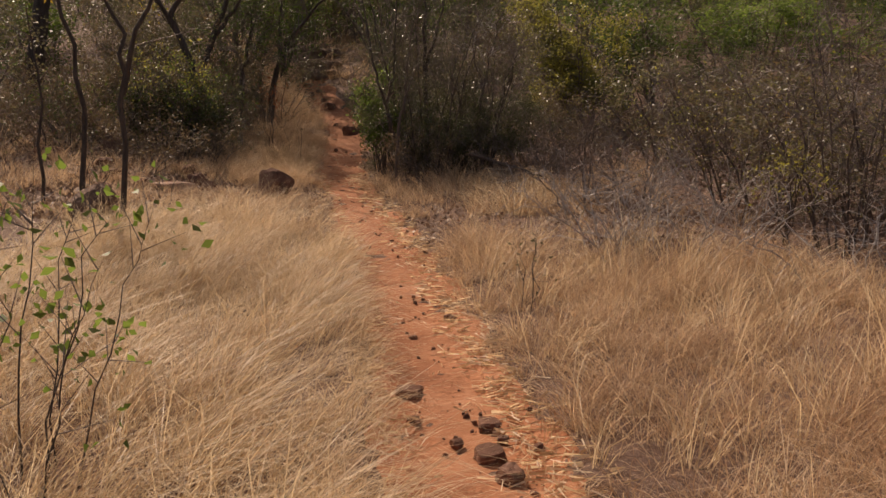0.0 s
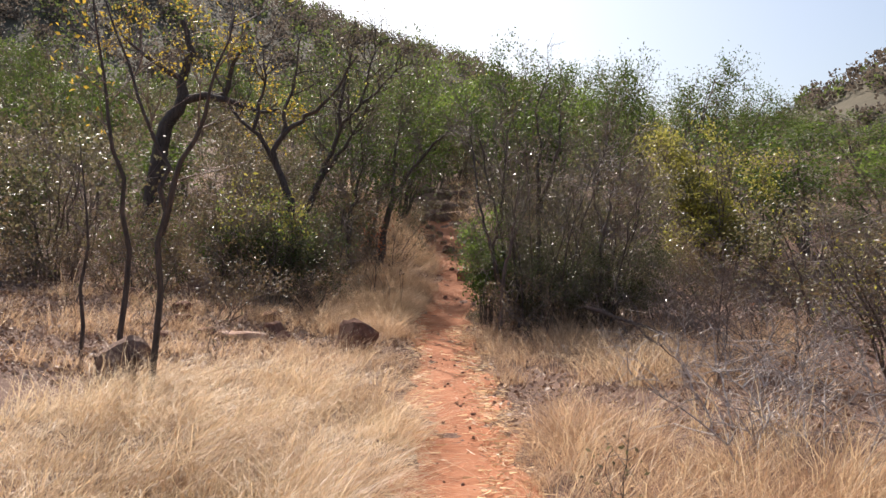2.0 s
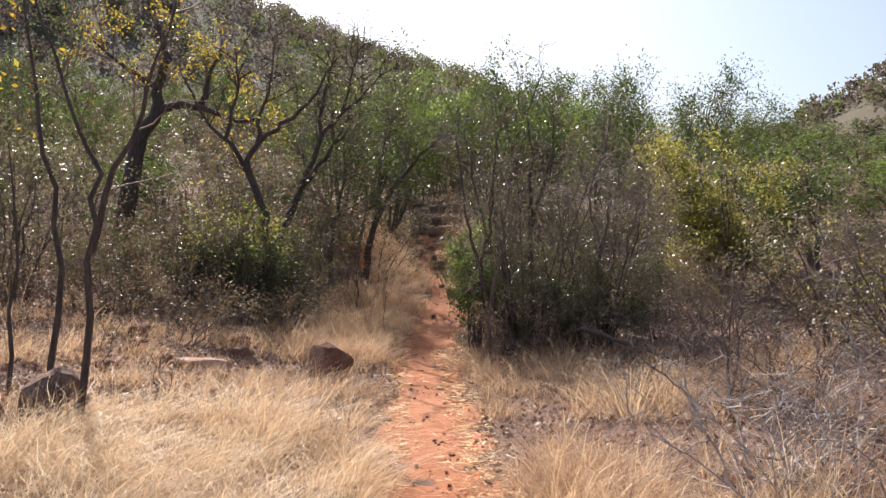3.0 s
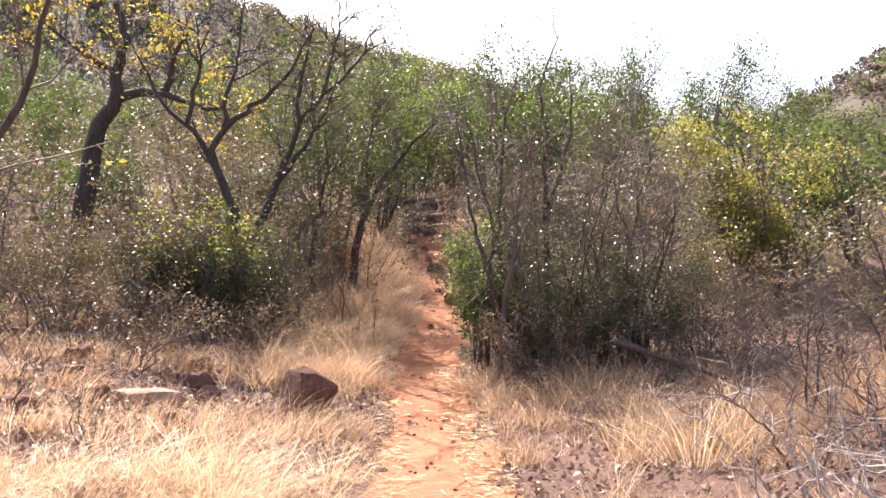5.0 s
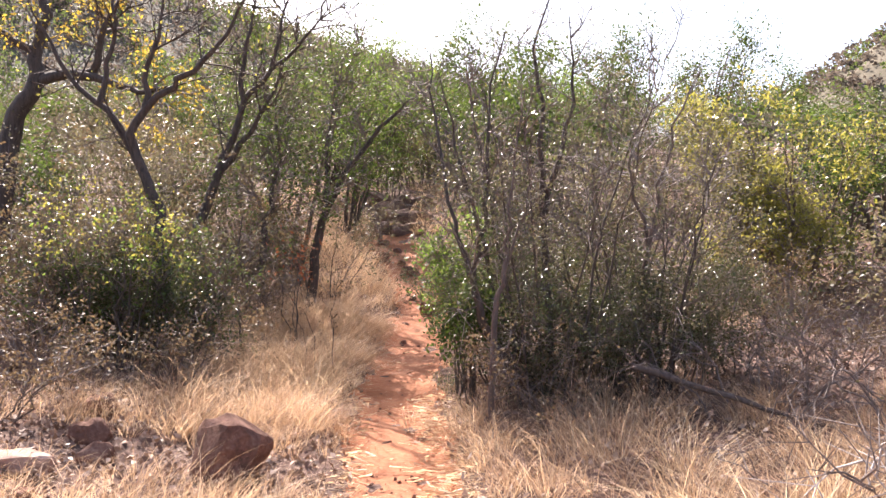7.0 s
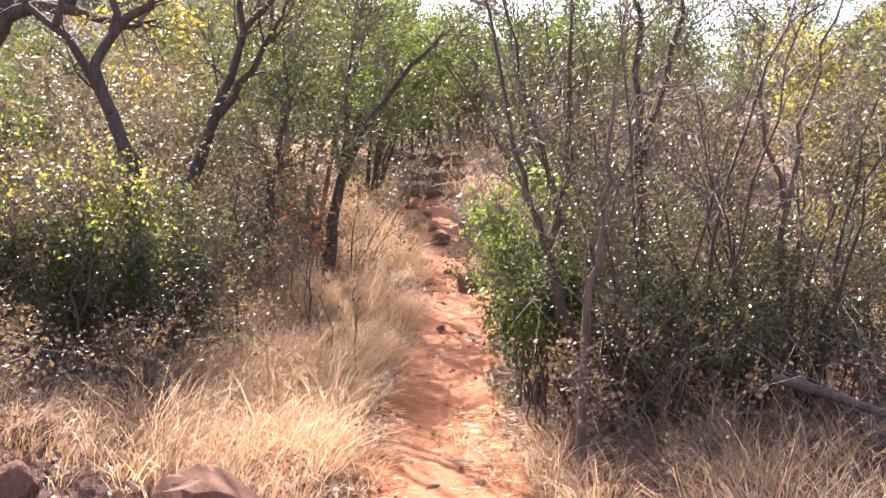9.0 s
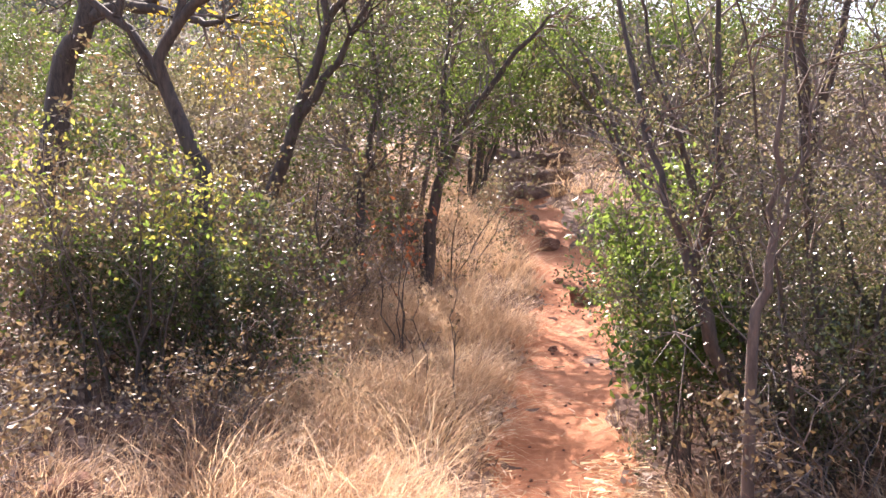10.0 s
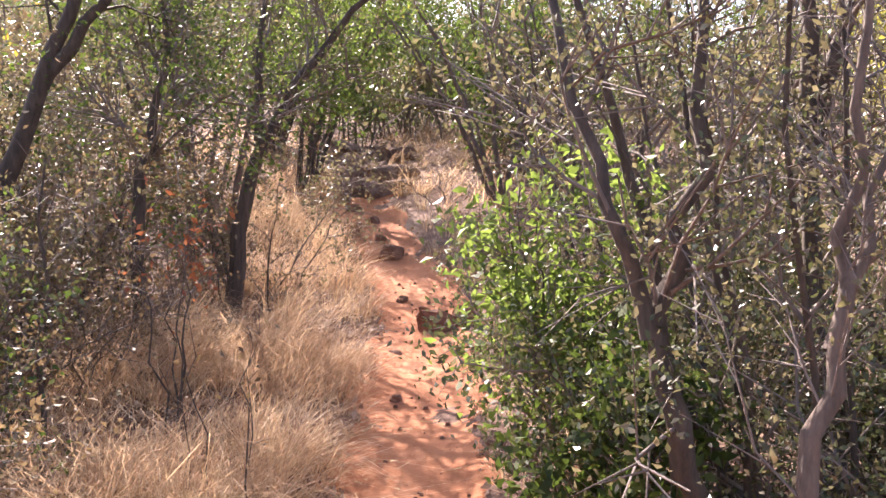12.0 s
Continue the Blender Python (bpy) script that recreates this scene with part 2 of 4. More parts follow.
def branch_out(g, bits, line, r, count, length, depth, tips, spread=0.9, up=0.05, wiggle=0.22, begin=0.25, sides=3, shrink=0.6):
    """Side branches on a line, and theirs, down to twigs. tips gathers twig places."""
    n = len(line)
    for _ in range(count):
        t = g.uniform(begin, 1.0) * (n - 1)
        i = min(int(t), n - 2)
        p = line[i] + (line[i + 1] - line[i]) * (t - i)
        ax = line[i + 1] - line[i]
        ax = ax / (np.linalg.norm(ax) + 1e-9)
        side = g.normal(0, 1, 3)
        side -= ax * side.dot(ax)
        side /= np.linalg.norm(side) + 1e-9
        ln = length * g.uniform(0.5, 1.2) * (1.15 - 0.5 * t / n)
        sub = wander(g, p, ax * (1.1 - 0.4 * spread) + side * spread, ln, 3 if depth else 1, wiggle, up)
        tube(bits, sub, r, r * 0.35, sides if depth else 3)
        if depth:
            branch_out(g, bits, sub, r * 0.5, max(2, int(count * 0.7)), length * shrink, depth - 1, tips, spread, up, wiggle, 0.2, 3, shrink)
        else:
            tips.append(sub)


def leaves(g, tips, per, size, where=None, scatter=0.05, slim=0.5, droop=0.0):
    """Folded leaves along the twigs."""
    if not tips:
        return None
    T = np.array([np.array([s[0], s[len(s) // 2], s[-1]]) for s in tips])
    idx = np.repeat(np.arange(len(T)), per)
    u = g.uniform(0.15, 1.05, len(idx))[:, None]
    p = np.where(u < 0.5, T[idx, 0] + (T[idx, 1] - T[idx, 0]) * u * 2, T[idx, 1] + (T[idx, 2] - T[idx, 1]) * (u * 2 - 1))
    p = p + g.normal(0, scatter, p.shape)
    w = waves(p[:, 0] + 0.7 * p[:, 2], p[:, 1] - 0.6 * p[:, 2], 0.22, int(g.integers(1000)))
    p = p[g.uniform(0, 1, len(p)) < np.clip(0.55 + 1.1 * w, 0.06, 1)]
    if where is not None:
        keep = where(p, g)
        p = p[keep]
    return leaf_set(g, p, size, slim, droop)


def leaf_set(g, p, size, slim=0.5, droop=0.0):
    n = len(p)
    d = g.normal(0, 1, (n, 3))
    d[:, 2] -= droop
    d /= np.linalg.norm(d, axis=1)[:, None]
    s = np.cross(d, g.normal(0, 1, (n, 3)))
    s /= np.linalg.norm(s, axis=1)[:, None] + 1e-9
    nn = np.cross(d, s)
    ln = (size * g.uniform(0.6, 1.3, n))[:, None]
    b0 = p
    tip = p + d * ln - nn * ln * 0.1
    l1 = p + d * ln * 0.45 + s * ln * slim * 0.5 + nn * ln * 0.1
    l2 = p + d * ln * 0.45 - s * ln * slim * 0.5 + nn * ln * 0.1
    v = np.stack([b0, l1, tip, l2], 1).reshape(-1, 3)
    out = Bits()
    out.add(v, np.arange(4 * n).reshape(-1, 4))
    return out


def blades(g, x, y, h, lean, lean_way, width=0.004, base=None, curl=0.35):
    """Grass: tapered strips that bend over towards lean_way (radians, one for each)."""
    n = len(x)
    z = surface(x, y) - 0.01 if base is None else base
    a = lean_way
    dx, dy = np.cos(a), np.sin(a)
    face = g.uniform(0, 6.283, n)
    wx, wy = np.cos(face) * width / 2, np.sin(face) * width / 2
    curl = g.uniform(0.25, 1.0, n)
    dx2, dy2 = np.cos(a + g.normal(0, 0.7, n)), np.sin(a + g.normal(0, 0.7, n))
    ts = [0.0, 0.4, 0.75, 1.0]
    ws = [1.0, 0.9, 0.6, 0.12]
    rows = []
    for t, w in zip(ts, ws):
        out = lean * h * (t * (1 - curl) + curl * t * t * 1.8)
        up = h * t * np.sqrt(np.clip(1 - (lean * 0.75 * t) ** 2, 0.1, 1))
        px, py, pz = x + (dx * (1 - t) + dx2 * t) * out, y + (dy * (1 - t) + dy2 * t) * out, z + up
        rows.append(np.stack([px - wx * w, py - wy * w, pz], 1))
        rows.append(np.stack([px + wx * w, py + wy * w, pz], 1))
    v = np.stack(rows, 1).reshape(-1, 3)
    b = np.arange(n)[:, None] * 8
    q = np.concatenate([b + np.array([[k, k + 1, k + 3, k + 2]]) for k in (0, 2, 4)], 1).reshape(-1, 4)
    bits = Bits()
    bits.add(v, q)
    return bits


# ---- ground, trail and hills: one sheet and the beaten path on it ----
def spaced(lo, hi, step, far_lo, far_hi, grow=1.22):
    mid = list(np.arange(lo, hi, step))
    s, a = step, hi
    while a < far_hi:
        mid.append(a)
        s *= grow
        a += s
    mid.append(far_hi)
    s, a, left = step, lo - step, []
    while a > far_lo:
        left.append(a)
        s *= grow
        a -= s
    left.append(far_lo)
    return np.array(left[::-1] + mid)


def grid_bits(X, Y, Z):
    r, c = X.shape
    i = np.arange(r - 1)[:, None] * c
    j = np.arange(c - 1)[None, :]
    q = np.stack([i + j, i + j + 1, i + c + j + 1, i + c + j], -1).reshape(-1, 4)
    bits = Bits()
    bits.add(np.stack([X, Y, Z], -1).reshape(-1, 3), q)
    return bits


def build_ground():
    xs = spaced(-8, 6, 0.14, -900, 900, 1.10)
    ys = spaced(-1, 30, 0.15, -400, 1400, 1.10)
    X, Y = np.meshgrid(xs, ys)
    g = np.random.default_rng(3)
    Z = surface(X, Y) + g.normal(0, 0.006, X.shape) * (np.abs(X) < 10)
    me = grid_bits(X, Y, Z).mesh("ground", M_SOIL)
    me.materials.append(M_HILL)
    ob = new("ground", me)
    far = np.repeat(0, len(me.polygons))
    cy = ((Y[:-1, :-1] > 48)).ravel()
    far[cy] = 1
    me.polygons.foreach_set("material_index", far.astype(np.int32))
    tagged(ob, "reddish brown stony soil rising to bush-covered hills", "ground", kind="structure")
    ys = np.arange(-6, 25, 0.05)
    us = np.linspace(-1, 1, 23)
    Yt, U = np.meshgrid(ys, us, indexing="ij")
    half = trail_half(Yt) + 0.25 + 0.05 * np.sin(Yt * 5.1)
    Xt = trail_x(Yt) + U * half + 0.03 * waves(Yt * 3, U, 0.7, 9)
    bumps = 0.016 * waves(Xt, Yt, 0.16, 11) + 0.02 * waves(Xt, Yt, 0.4, 12) + g.normal(0, 0.0035, Xt.shape)
    stepped = 0.05 * np.clip(waves(Yt, U * 0.15, 0.45, 13), 0, 1) * (Yt > 17)
    Zt = surface(Xt, Yt) + (0.024 + bumps + stepped) * (1 - U ** 4) - 0.05 * np.abs(U) ** 6
    tr = new("trail", grid_bits(Xt, Yt, Zt).mesh("trail", M_TRAIL))
    tagged(tr, "narrow orange-red beaten earth footpath climbing through bush", "footpath", kind="structure")


build_ground()


# ---- plants ----
def plant(name, label, category, at, stems, leaf, seed, group="", twig=M_TWIG, wood=M_BARK, count=6, length=0.8, depth=1, r=0.012,
          per=6, size=0.04, slim=0.5, spread=0.9, up=0.06, wiggle=0.22, begin=0.3, scatter=0.05, where=None, second=None, stem_name="stem", shrink=0.6):
    """A shrub or tree: stems are (control places relative to the foot, thick, thin). Stems, twigs and crown are its parts."""
    g = np.random.default_rng(seed)
    ob = thing(name, label, category, group, at=at)
    tw, tips = Bits(), []
    for ctrl, r0, r1 in stems:
        line = smooth_line(ctrl, g, 0.02)
        b = Bits()
        tube(b, line, r0, r1, 7 if r0 > 0.02 else 5)
        piece(stem_name, b.mesh(stem_name, wood), ob)
        branch_out(g, tw, line, min(r, r0 * 0.6), count, length, depth, tips, spread, up, wiggle, begin, 3, shrink)
    if tw.n:
        tagged(piece("brushwood", tw.mesh("brushwood", twig), ob), kind="stuff")
    if leaf:
        lv = leaves(g, tips, per, size, where, scatter, slim)
        if lv and lv.n:
            piece("crown", lv.mesh("crown", leaf), ob)
    if second:
        mat, per2, size2, lab = second
        lv = leaves(g, tips, per2, size2, where, scatter, slim)
        piece("foliage", lv.mesh("foliage", mat), ob, lab)
    return ob


def fan(seed, n, foot, height, reach, r0=0.02, lean=(0, 0)):
    """Stems that rise from one foot and spread."""
    g = np.random.default_rng(seed)
    out = []
    for _ in range(n):
        a, h = g.uniform(0, 6.283), height * g.uniform(0.65, 1.0)
        f = np.array([math.cos(a), math.sin(a), 0])
        k = reach * g.uniform(0.3, 1.0)
        b = f * foot * g.uniform(0.2, 1)
        ln = np.array([lean[0], lean[1], 0])
        out.append(([b - [0, 0, 0.06], b + f * k * 0.3 + ln * 0.3 + [0, 0, h * 0.4], b + f * k * 0.7 + ln * 0.7 + [0, 0, h * 0.75], b + f * k + ln + [0, 0, h]], r0 * g.uniform(0.6, 1.1), r0 * 0.15))
    return out


def foot(x, y, dz=0.0):
    return (x, y, gz(x, y) + dz)


def fork(base, *pts):
    """A limb that starts up on the trunk."""
    return [np.array(p) - np.array(base) for p in pts]


def rel(base, *pts):
    b = np.array(base)
    return [np.array([0, 0, -0.08])] + [np.array(p) - b for p in pts]


# slender two-trunked trees beside the left meadow
B = foot(-3.05, 8.85)
plant("slender_tree", "slender dark-stemmed tree with sparse yellowing leaves in dry grass", "tree", B,
      [(rel(B, (-3.0, 8.9, 1.7), (-2.95, 8.9, 2.25), (-3.25, 8.95, 2.8), (-3.6, 9.0, 3.7)), 0.03, 0.007), (fork(B, (-3.0, 8.9, 1.7), (-2.85, 8.9, 2.3), (-2.6, 8.95, 2.9), (-2.45, 9.0, 3.5)), 0.03, 0.006)],
      M_YELLOWG, 21, count=5, length=0.7, depth=1, r=0.009, per=2, size=0.055, begin=0.3, stem_name="trunk")
B = foot(-3.62, 9.5)
plant("slender_tree", "slender dark-stemmed tree with a few golden leaves", "tree", B,
      [(rel(B, (-3.6, 9.5, 1.6), (-3.75, 9.5, 2.5), (-3.85, 9.5, 3.2), (-4.1, 9.5, 4.2)), 0.03, 0.007)], M_GOLD, 22, count=8, length=0.8, depth=1, r=0.009, per=3, size=0.06, begin=0.45, stem_name="trunk")
B = foot(-4.15, 9.7)
plant("slender_tree", "thin bare sapling in leaf litter", "tree", B, [(rel(B, (-4.1, 9.7, 1.6), (-4.2, 9.7, 2.6)), 0.022, 0.005)], M_OLIVE, 23, count=5, length=0.5, depth=1, r=0.006, per=2, size=0.04, stem_name="trunk")

# old crooked tree with golden leaves
B = foot(-8.35, 19.4)
plant("crooked_tree", "old crooked dark tree with golden autumn leaves", "tree", B,
      [(rel(B, (-8.15, 19.4, 3.41), (-7.97, 19.4, 4.15), (-7.61, 19.4, 4.59), (-7.7, 19.4, 5.05), (-7.43, 19.4, 5.54), (-7.7, 19.4, 6.2)), 0.19, 0.05),
       (fork(B, (-7.97, 19.4, 4.15), (-7.61, 19.4, 4.59), (-7.17, 19.4, 4.7), (-6.74, 19.4, 4.68), (-6.61, 19.3, 5.17), (-6.35, 19.3, 5.65)), 0.11, 0.03),
       (fork(B, (-7.17, 19.4, 4.7), (-6.48, 19.3, 4.55), (-5.9, 19.1, 4.3), (-5.5, 19.0, 4.35)), 0.075, 0.02),
       (fork(B, (-7.7, 19.4, 5.05), (-8.3, 19.3, 5.4), (-8.9, 19.2, 5.9)), 0.07, 0.02)],
      M_GOLD, 31, count=7, length=0.9, depth=1, r=0.022, per=22, size=0.07, begin=0.6, scatter=0.09, stem_name="trunk", second=(M_YELLOWG, 8, 0.065, "yellow-green leaves"))

# dead forked tree behind the glossy shrub
B = foot(-4.1, 15.5)
plant("dead_tree", "dark leafless forked tree with crooked limbs", "tree", B,
      [(rel(B, (-4.07, 15.5, 1.9), (-4.1, 15.5, 2.4), (-4.3, 15.5, 2.85), (-4.6, 15.5, 3.4), (-5.04, 15.5, 3.73), (-5.3, 15.4, 4.3)), 0.075, 0.014),
       (fork(B, (-4.15, 15.5, 2.5), (-4.4, 15.5, 3.15), (-4.2, 15.5, 3.44), (-3.85, 15.5, 3.68), (-3.55, 15.5, 3.92), (-3.32, 15.5, 4.22), (-3.08, 15.5, 4.6)), 0.055, 0.01),
       (fork(B, (-4.23, 15.5, 3.4), (-4.19, 15.5, 3.81), (-4.05, 15.5, 4.25), (-4.0, 15.5, 4.8)), 0.036, 0.008),
       (fork(B, (-4.7, 15.5, 3.48), (-4.62, 15.5, 3.88), (-4.53, 15.5, 4.28), (-4.6, 15.5, 4.8)), 0.034, 0.008)],
      M_YELLOWG, 41, twig=M_BARK, count=8, length=0.75, depth=1, r=0.012, per=2, size=0.045, begin=0.45, wiggle=0.34, stem_name="limb")
B = foot(-4.75, 17.3)
plant("leaning_tree", "dark leaning tree with bare crooked upper limbs", "tree", B,
      [(rel(B, (-4.6, 17.3, 1.87), (-4.3, 17.3, 2.5), (-4.04, 17.3, 3.1), (-3.83, 17.3, 3.78), (-3.81, 17.3, 4.45), (-3.65, 17.3, 5.0)), 0.085, 0.012),
       (fork(B, (-4.2, 17.3, 2.8), (-3.84, 17.3, 3.28), (-3.55, 17.3, 3.7), (-3.3, 17.3, 4.3)), 0.05, 0.01),
       (fork(B, (-3.83, 17.3, 3.78), (-3.48, 17.3, 4.1), (-3.33, 17.3, 4.7), (-3.23, 17.3, 5.16)), 0.04, 0.008),
       (fork(B, (-3.48, 17.3, 4.15), (-3.06, 17.3, 4.48), (-2.75, 17.3, 4.85)), 0.03, 0.006)],
      M_OLIVE, 43, twig=M_BARK, count=8, length=0.8, depth=1, r=0.013, per=6, size=0.045, begin=0.35, wiggle=0.3, scatter=0.08, stem_name="limb")
B = foot(-3.8, 17.8)
plant("leaning_tree", "slim dark tree with small green leaves", "tree", B,
      [(rel(B, (-3.72, 17.8, 2.25), (-3.67, 17.8, 2.65), (-3.56, 17.8, 3.05), (-3.58, 17.8, 3.9)), 0.055, 0.01)],
      M_GREEN, 49, count=16, length=1.0, depth=1, r=0.012, per=30, size=0.045, begin=0.35, scatter=0.1, stem_name="trunk", second=(M_OLIVE, 8, 0.04, "dull olive leaves"))
B = foot(-3.5, 18.8)
plant("leaning_tree", "dark tree arching over the path with green crown", "tree", B,
      [(rel(B, (-3.37, 18.8, 1.98), (-3.2, 18.8, 2.63), (-2.85, 18.8, 3.17), (-2.44, 18.8, 3.66), (-2.1, 18.8, 4.0)), 0.075, 0.014), (fork(B, (-3.2, 18.8, 2.63), (-3.21, 18.8, 3.18), (-3.07, 18.8, 4.2)), 0.045, 0.01)],
      M_GREEN, 44, count=13, length=0.95, depth=1, r=0.014, per=24, size=0.045, begin=0.4, scatter=0.1, stem_name="trunk", second=(M_OLIVE, 8, 0.04, "dull olive leaves"))
B = foot(-3.25, 24.2)
plant("green_tree", "upright bright green tree beside the path", "tree", (B[0] - 0.9, B[1], gz(B[0] - 0.9, B[1])), fan(50, 7, 0.2, 3.3, 0.8, 0.04, (0.7, 0)), M_BRIGHT, 50, count=9, length=0.6, depth=1, r=0.012, per=34, size=0.06, begin=0.35, scatter=0.1)
B = foot(-4.3, 20.6)
plant("shade_tree", "dense dark green tree that shades the path", "tree", B, fan(47, 6, 0.3, 3.9, 1.5, 0.04), M_GREEN, 47, wood=M_BARK2, count=9, length=0.95, depth=1, r=0.014, per=20, size=0.06, begin=0.3, scatter=0.12, second=(M_OLIVE, 6, 0.055, "dull olive leaves"), stem_name="trunk")
B = foot(-5.0, 22.6)
plant("shade_tree", "dense olive green tree above the path", "tree", B, fan(48, 6, 0.3, 4.0, 1.5, 0.04), M_OLIVE, 48, wood=M_BARK2, count=9, length=0.95, depth=1, r=0.014, per=20, size=0.06, begin=0.3, scatter=0.12, stem_name="trunk")
B = foot(-1.45, 24.2)
plant("arching_tree", "many-stemmed tree with yellowing leaves arching over the path", "tree", B,
      fan(45, 6, 0.12, 3.4, 1.5, 0.04, (-0.5, 0)), M_YELLOWG, 45, wood=M_BARK2, count=7, length=0.9, depth=1, r=0.013, per=3, size=0.05, begin=0.35)
B = foot(-5.3, 26.8)
plant("green_tree", "bright green leafy tree above the path", "tree", B, fan(46, 6, 0.2, 3.7, 1.2, 0.05, (0.7, -0.6)), M_BRIGHT, 46, count=10, length=0.9, depth=1, r=0.016, per=40, size=0.06, begin=0.3, scatter=0.1)

# thick shrubs beside the path
for i, (x, y, h, nn) in enumerate([(-3.85, 15.35, 1.1, 11), (-4.45, 15.3, 0.95, 8)]):
    plant("glossy_shrub", "dark green shrub with small glossy leaves beside the path", "shrub", foot(x, y), fan(51 + 7 * i, nn, 0.25, h, 0.6, 0.014), M_GLOSSY, 51 + i, "glossy shrubs under the dead tree", count=8, length=0.38, depth=1, r=0.005, per=20, size=0.036, begin=0.1, second=(M_GREEN, 9, 0.04, "paler green leaves"))
B = foot(-4.25, 14.8)
plant("leafy_shrub", "tall loose shrub with yellow-green leaf tips under dead tree", "shrub", B, fan(52, 8, 0.3, 1.75, 0.7, 0.012), M_YELLOWG, 52, count=6, length=0.35, depth=1, r=0.005, per=7, size=0.04, begin=0.45, second=(M_BRIGHT, 4, 0.045, "fresh green leaves"))
for i, (x, y, h) in enumerate([(-4.7, 15.9, 1.3), (-5.3, 15.2, 1.2), (-4.2, 16.6, 1.3), (-4.4, 18.2, 1.5), (-3.5, 19.6, 1.3), (-5.6, 14.2, 0.9)]):
    plant("scrub_bush", "tangled brown and olive scrub under the trees", "bush", foot(x, y), fan(150 + i, 9, 0.35, h, 0.8, 0.012), M_BROWNL if i % 2 else M_OLIVE, 150 + i, "scrub under the trees", count=8, length=0.5, depth=1, r=0.006, per=12, size=0.04, begin=0.06, wiggle=0.32, second=(M_GREEN if i % 2 else M_BROWNL, 6, 0.04, "darker leaves"))

RB = foot(-0.25, 14.45)


def low_leaf(p, g):
    return g.uniform(0, 1, len(p)) < np.interp(p[:, 2], [0, 0.9, 1.8, 2.8], [1.0, 0.85, 0.35, 0.14])


plant("thicket_bush", "tall many-stemmed grey-brown bush with small glossy leaves", "bush", RB,
      [(rel(RB, (-0.84, 14.1, 1.37), (-0.86, 14.1, 1.63), (-0.77, 14.1, 1.85), (-0.72, 14.1, 2.2), (-0.7, 14.2, 3.0), (-0.55, 14.3, 3.7)), 0.042, 0.006),
       (fork(RB, (-0.86, 14.1, 1.66), (-0.92, 14.1, 1.88), (-1.03, 14.2, 2.25), (-1.16, 14.5, 3.1), (-1.22, 14.6, 3.6)), 0.026, 0.005),
       (rel(RB, (-0.27, 14.7, 1.6), (-0.28, 14.7, 2.6), (-0.25, 14.7, 3.15), (-0.36, 14.7, 3.6), (-0.13, 14.7, 4.2)), 0.04, 0.006),
       (fork(RB, (-0.26, 14.7, 2.2), (-0.08, 14.7, 2.79), (0.01, 14.7, 3.3), (-0.02, 14.7, 3.9)), 0.03, 0.005),
       (rel(RB, (-0.74, 14.7, 1.5), (-0.83, 14.7, 2.1), (-1.02, 14.7, 2.8), (-1.16, 14.7, 3.45)), 0.032, 0.005)] + fan(61, 9, 0.4, 2.9, 0.85, 0.018),
      M_GLOSSY, 61, wood=M_BARK, count=9, length=0.6, depth=1, r=0.008, per=36, size=0.023, begin=0.04, where=low_leaf, second=(M_OLIVE, 48, 0.022, "dull olive-brown leaves"), up=0.08, wiggle=0.28)
B = foot(-0.66, 13.55)
plant("thicket_bush", "grey-barked crooked stem with bare twigs at bush edge", "bush", B, [(rel(B, (-0.63, 13.6, 1.45), (-0.57, 13.6, 1.69), (-0.52, 13.6, 1.91), (-0.5, 13.6, 2.3), (-0.38, 13.7, 3.1)), 0.028, 0.005), (fork(B, (-0.57, 13.6, 1.69), (-0.45, 13.65, 2.0), (-0.3, 13.7, 2.5)), 0.016, 0.004)], M_OLIVE, 62, wood=M_BARK2, count=10, length=0.36, depth=1, r=0.004, per=10, size=0.022, begin=0.2, up=0.1, spread=0.8)
B = foot(0.6, 14.6)
plant("bare_sapling", "thin grey leaning sapling with silvery bare twigs", "sapling", B, [(rel(B, (0.57, 14.7, 1.6), (0.63, 14.7, 1.98), (0.71, 14.7, 2.42), (0.84, 14.7, 2.9), (1.09, 14.7, 3.4)), 0.03, 0.005), (fork(B, (0.6, 14.7, 1.9), (0.45, 14.7, 2.5), (0.5, 14.7, 2.8), (0.72, 14.7, 3.15)), 0.018, 0.004)], M_OLIVE, 162, twig=M_GREYWOOD, wood=M_BARK2, count=9, length=0.5, depth=1, r=0.006, per=1, size=0.03, begin=0.35, wiggle=0.35)
B = foot(0.55, 14.7)
plant("thicket_bush", "twiggy brown bush with sparse withered leaves", "bush", B, fan(63, 12, 0.35, 2.3, 0.9, 0.017), M_OLIVE, 63, wood=M_BARK, count=9, length=0.6, depth=1, r=0.008, per=28, size=0.034, begin=0.03, where=low_leaf, second=(M_GLOSSY, 6, 0.035, "glossy leaves"))
B = foot(-0.5, 16.4)
plant("thicket_bush", "tall twiggy bush close by the path", "bush", B, fan(64, 11, 0.3, 2.6, 0.8, 0.018), M_OLIVE, 64, wood=M_BARK, count=9, length=0.65, depth=1, r=0.008, per=30, size=0.036, begin=0.04, where=low_leaf)
for i, (x, y, h) in enumerate([(0.05, 14.55, 0.9), (-0.55, 14.75, 1.2), (0.5, 14.75, 0.95), (0.85, 15.0, 1.1), (0.1, 15.3, 1.4), (-0.65, 15.8, 1.2), (1.4, 15.4, 0.9)]):
    plant("glossy_shrub", "low dark shrub with small glossy leaves under the thicket", "shrub", foot(x, y), fan(68 + 100 * i, 8, 0.2, h, 0.55, 0.01), M_GLOSSY, 680 + i, "low shrubs under the thicket", count=6, length=0.4, depth=1, r=0.005, per=44, size=0.026, begin=0.05, second=(M_OLIVE, 32, 0.025, "dull olive leaves"))
B = foot(-1.0, 15.05)
